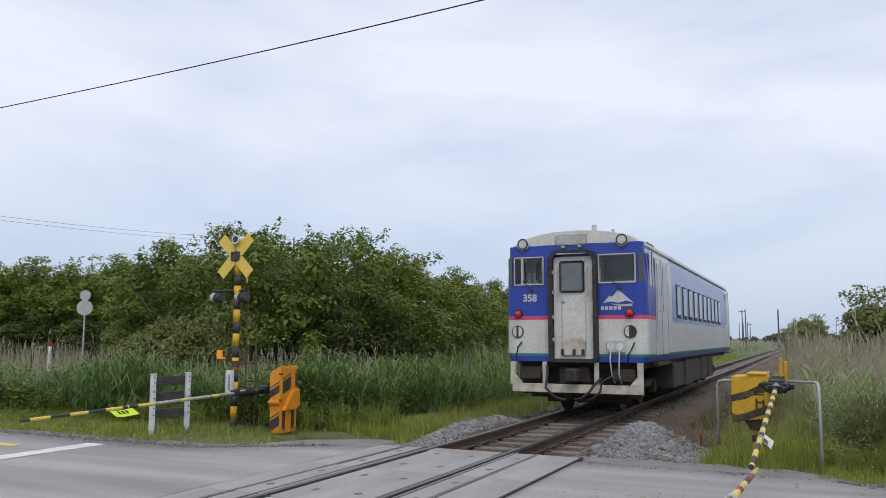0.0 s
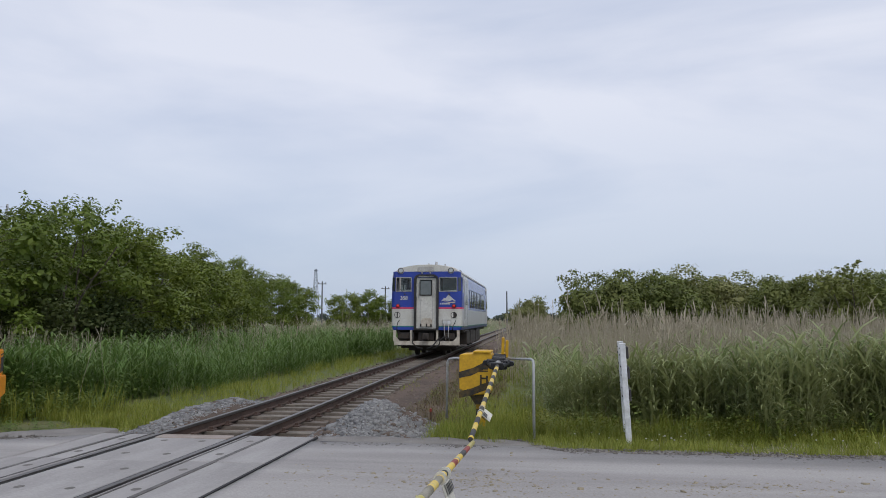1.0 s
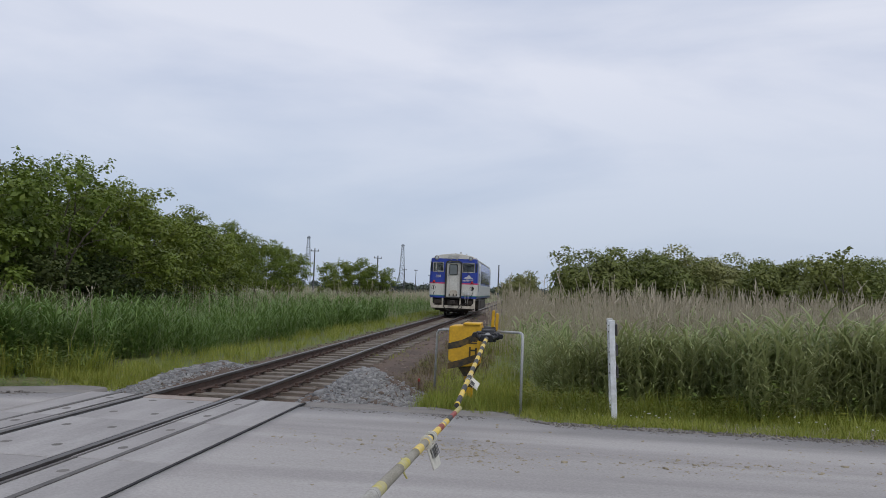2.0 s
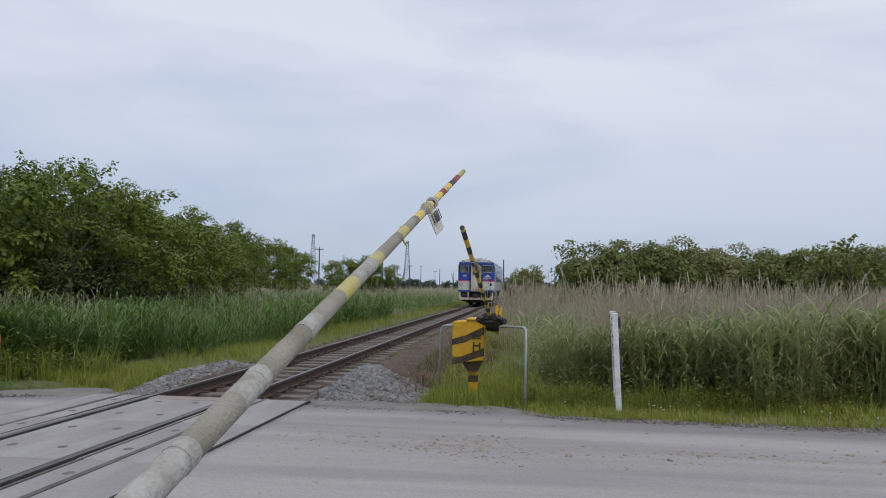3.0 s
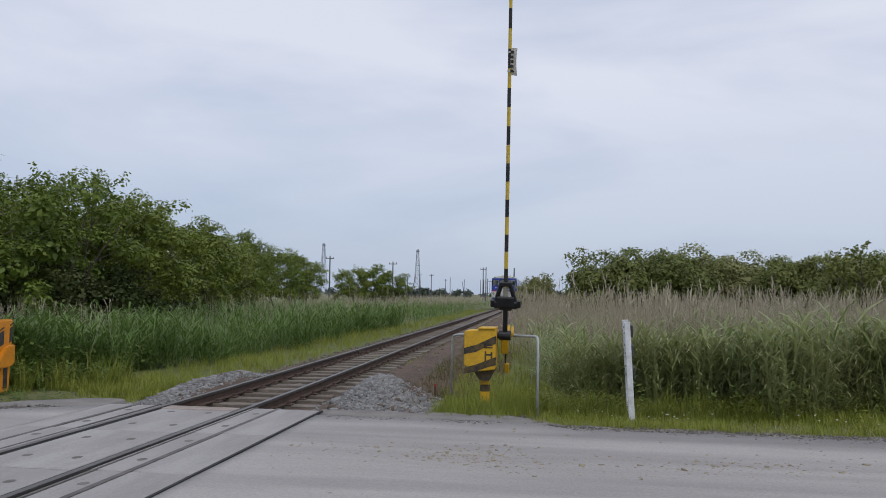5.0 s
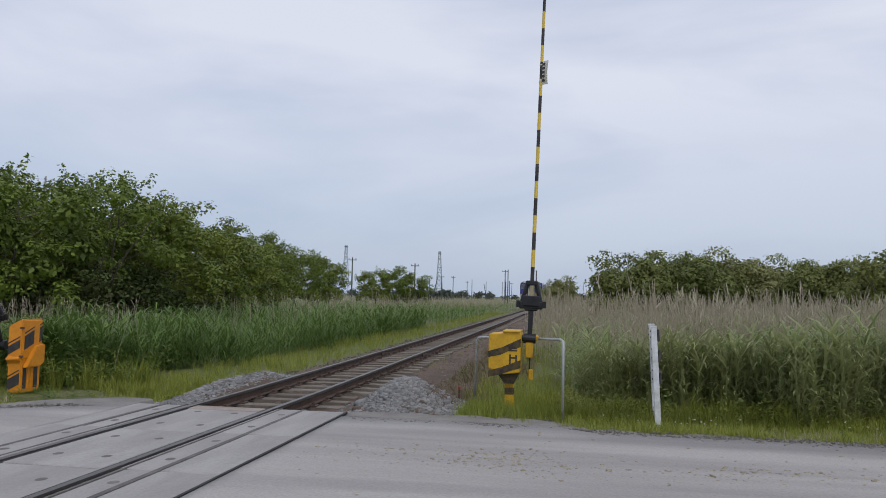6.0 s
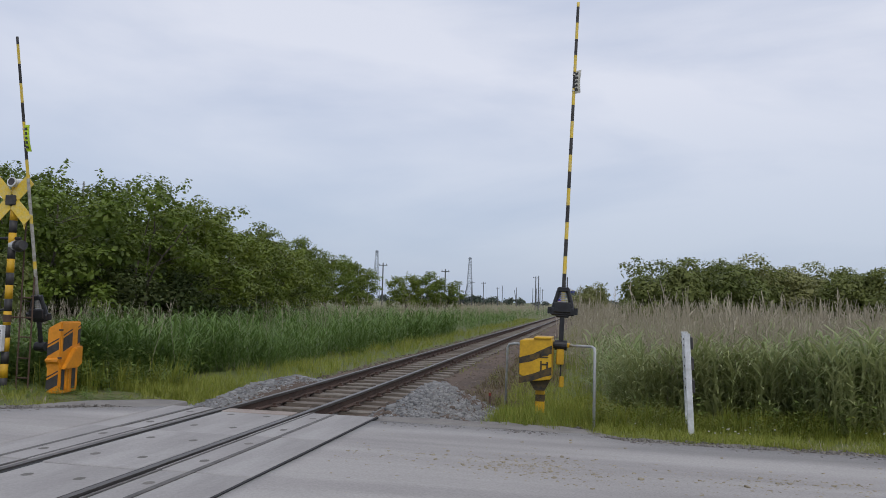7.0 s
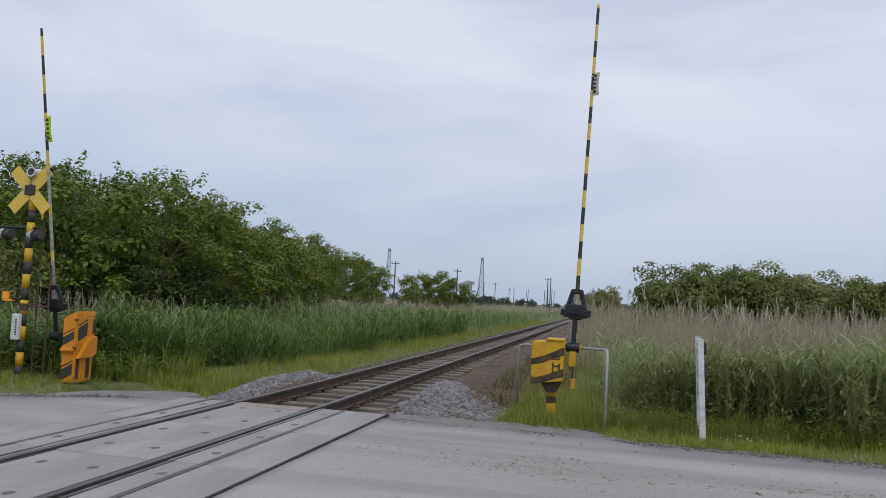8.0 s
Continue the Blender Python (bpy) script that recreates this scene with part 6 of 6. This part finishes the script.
plant(SPARSE, 20.8, 39.5, 3.3, 4.2, 1.0, "bushes behind the reeds")
plant(BUSHES[1], 3.1, 76, 3.0, 4.0, 0.75, "bushes behind the reeds")
plant(SPARSE, 3.5, 77, 3.6, 4.2, 0.9, "bushes behind the reeds")
plant(BUSHES[0], -11.6, 16.6, 1.75, 4.0, 0.62, "shrubs in the reeds")
plant(BUSHES[2], -14.0, 18.0, 1.5, 4.0, 0.6, "shrubs in the reeds")
plant(SPARSE, -11.0, 17.6, 2.6, 4.2, 0.7, "shrubs in the reeds")
for src in (*TREES, OPEN_TREE, *BUSHES, SPARSE, UNDER):
    for o in (*src.children, src):
        bpy.data.objects.remove(o)


# ---- distance ----
def utility_pole(x, y, h, tilt=0.0, arm=True):
    g = empty("utility_pole", pose(x, y, -0.4, 0, tilt, 0), "distant grey utility pole with a crossarm", "utility pole", "distant poles")
    part("shaft", new_cyl((0, 0, 0), (0, 0, h + 0.4), 0.17, 0.11, 8), M["far_pole"], g)
    if arm:
        part("crossarm", new_box((0, 0, h - 0.1), (1.7, 0.14, 0.14)), M["far_pole"], g)
        for s in (-0.7, 0.7):
            part("insulator", new_cyl((s, 0, h - 0.05), (s, 0, h + 0.25), 0.07, 0.05, 6), M["far_pole"], g)
    return g


for x, y, h, tilt, arm in ((-14.7, 220, 9.0, 0, True), (-13.4, 214, 8.9, 0, False), (-41.6, 300, 9.0, 0, True), (-38.2, 330, 8.4, 0, False), (-35.6, 360, 8.3, 0, False),
                           (-38.6, 150, 8.6, 0, True), (-28.1, 160, 8.0, 0, True), (-41.0, 270, 8.4, 0, True), (-43.0, 262, 7.4, 14, False), (-49.0, 290, 8.0, 0, True), (-33.0, 340, 7.0, -10, False),
                           (-30.0, 380, 8.5, 0, False), (-47.0, 380, 8.6, 0, True), (-24.0, 330, 7.6, 0, False), (-27.0, 400, 8.6, 0, True), (-2.7, 150, 6.6, 0, False), (-20.0, 300, 7.5, 0, False)):
    utility_pole(x, y, h, tilt, arm)


def lattice_tower(x, y, h, w):
    g = empty("lattice_tower", pose(x, y, -0.5), "distant grey steel lattice mast", "lattice tower", "distant towers")
    for sx, sy in ((-1, -1), (1, -1), (1, 1), (-1, 1)):
        part("leg", new_cyl((sx * w, sy * w, 0), (sx * 0.45, sy * 0.45, h), 0.11, 0.09, 6), M["far_steel"], g)
    br = bmesh.new()
    n = 9
    for k in range(n):
        z0, z1 = h * k / n, h * (k + 1) / n
        a, b = w + (0.45 - w) * k / n, w + (0.45 - w) * (k + 1) / n
        for s in (-1, 1):
            add_cyl(br, (-a, s * a, z0), (b, s * b, z1), 0.05, None, 4)
            add_cyl(br, (a, s * a, z0), (-b, s * b, z1), 0.05, None, 4)
            add_cyl(br, (s * a, -a, z0), (s * b, b, z1), 0.05, None, 4)
            add_cyl(br, (-b, s * b, z1), (b, s * b, z1), 0.08, None, 4)
    tagged(part("bracing", br, M["far_steel"], g, "steel cross bracing"), kind="stuff")
    part("platform", new_box((0, 0, h - 0.8), (1.6, 1.6, 0.5)), M["far_steel"], g)
    return g


lattice_tower(-67.7, 420, 25.6, 1.9)
lattice_tower(-120.0, 420, 28.5, 2.0)
rng = np.random.RandomState(9)
far = [(rng.uniform(-260, 230), rng.uniform(430, 560), rng.uniform(0.5, 3.2), rng.uniform(1.6, 3.6)) for k in range(150)]
# both far leaf clouds get their haze from the material colour
v, f = leaf_cloud(8, far, 9, 1.6, 0.1)
tagged(new("far_woods", quick_mesh("far_woods", v, f, M["far_wood"])), "low woods on the horizon with haze put into the leaf colour", "woods", kind="stuff")
far = [(rng.uniform(-75, -46), rng.uniform(300, 330), rng.uniform(0.5, 2.8), rng.uniform(1.4, 2.6)) for k in range(40)]
v, f = leaf_cloud(18, far, 14, 1.1, 0.1)
tagged(new("far_copse", quick_mesh("far_copse", v, f, M["far_wood"])), "copse beyond the reed field with haze put into the leaf colour", "woods", kind="stuff")


# ---- overhead wire between two poles beside the road ----
def wire_pole(x, y, h=7.6):
    g = empty("roadside_pole", pose(x, y, -0.3), "grey concrete roadside pole carrying a wire", "utility pole", "roadside poles")
    part("shaft", new_cyl((0, 0, 0), (0, 0, h), 0.15, 0.1, 12), M["galvanised"], g)
    part("bracket", new_box((0, 0, h - 0.28), (0.1, 0.3, 0.1)), M["machine"], g)


wire_pole(-26.0, 13.0), wire_pole(20.0, 9.87)
wire = bmesh.new()
pts = []
for k in range(25):
    u = k / 24
    x = -26.0 + 46.0 * u
    pts.append((x, 13.0 - 3.13 * u, 7.05 - 0.28 * math.sin(math.pi * u) ** 2 + 0.14))
overhead = empty("overhead_wire", pose(0, 0, 0), "thin black overhead wire strung between poles", "cable")
part("strand", add_tube(wire, pts, 0.011, 6), M["rubber"], overhead)


# ---- far cables over the hedge ----
wire_pole(-55.33, 35.0, 11.7), wire_pole(-50.79, 75.0, 13.5)
for p, q in (((-55.33, 35.0, 11.12), (-50.79, 75.0, 12.89)),
             ((-55.33, 35.0, 10.84), (-50.79, 75.0, 12.39)),
             ((-55.33, 35.0, 7.39), (-50.79, 75.0, 7.41))):
    cable = empty("far_cable", pose(0, 0, 0), "thin grey cable far behind the hedge", "cable", "far cables")
    p, q = Vector(p), Vector(q)
    part("strand", add_tube(bmesh.new(), [p.lerp(q, k / 10) - Vector((0, 0, 0.5 * math.sin(math.pi * k / 10))) for k in range(11)], 0.014, 5), M["far_steel"], cable)


# ---- what moves ----
def motions():
    run = [(0.0, 15.5), (0.5, 23.7), (1.0, 31.8), (1.5, 39.6), (2.0, 47.3), (2.8, 59.6), (3.5, 70.0), (4.2, 80.0), (5.3, 94.5), (6.0, 103.5), (7.0, 116.0), (8.0, 128.0)]
    walk(railcar, [(t, pose(track_x(y + 8) + 0.096 + 0.004, y, 0, 0, 0, 0.69 if y > 15 else 0.0)) for t, y in run])
    rise = [(0.0, -3.15, -4.4, -1.0), (1.7, -3.15, -4.4, -1.0), (2.1, -2.3, -3.6, -0.5), (2.8, 9.4, 6.0, 8.0), (3.0, 14.1, 12.0, 12.5), (3.2, 20.3, 17.4, 18.0), (3.4, 26.2, 22.9, 23.5),
            (3.6, 32.0, 28.2, 28.7), (4.0, 42.9, 38.2, 38.2), (4.2, 48.2, 43.1, 43.0), (4.8, 64.0, 62.0, 54.5), (5.3, 76.0, 78.0, 60.0), (5.9, 85.0, 88.5, 66.0), (6.5, 89.0, 91.5, 71.0),
            (7.0, 90.0, 92.0, 78.0), (8.0, 90.0, 92.0, 78.4)]
    walk(boom_near, [(t, pose(0.35, 0, 1.008, a)) for t, a, b, c in rise])
    walk(boom_far, [(t, pose(0.33, 0, 0.94, b, -1.7, 180.0 + 0.16 * max(0.0, -b))) for t, a, b, c in rise])
    walk(boom_left, [(t, pose(-0.70, 0.25, 0.60, c, 0, 179.0)) for t, a, b, c in rise])
    walk(boom_left_near, [(t, pose(-0.45, 0.1, 0.60, a - 1.0, 0, 180.0)) for t, a, b, c in rise])


motions()
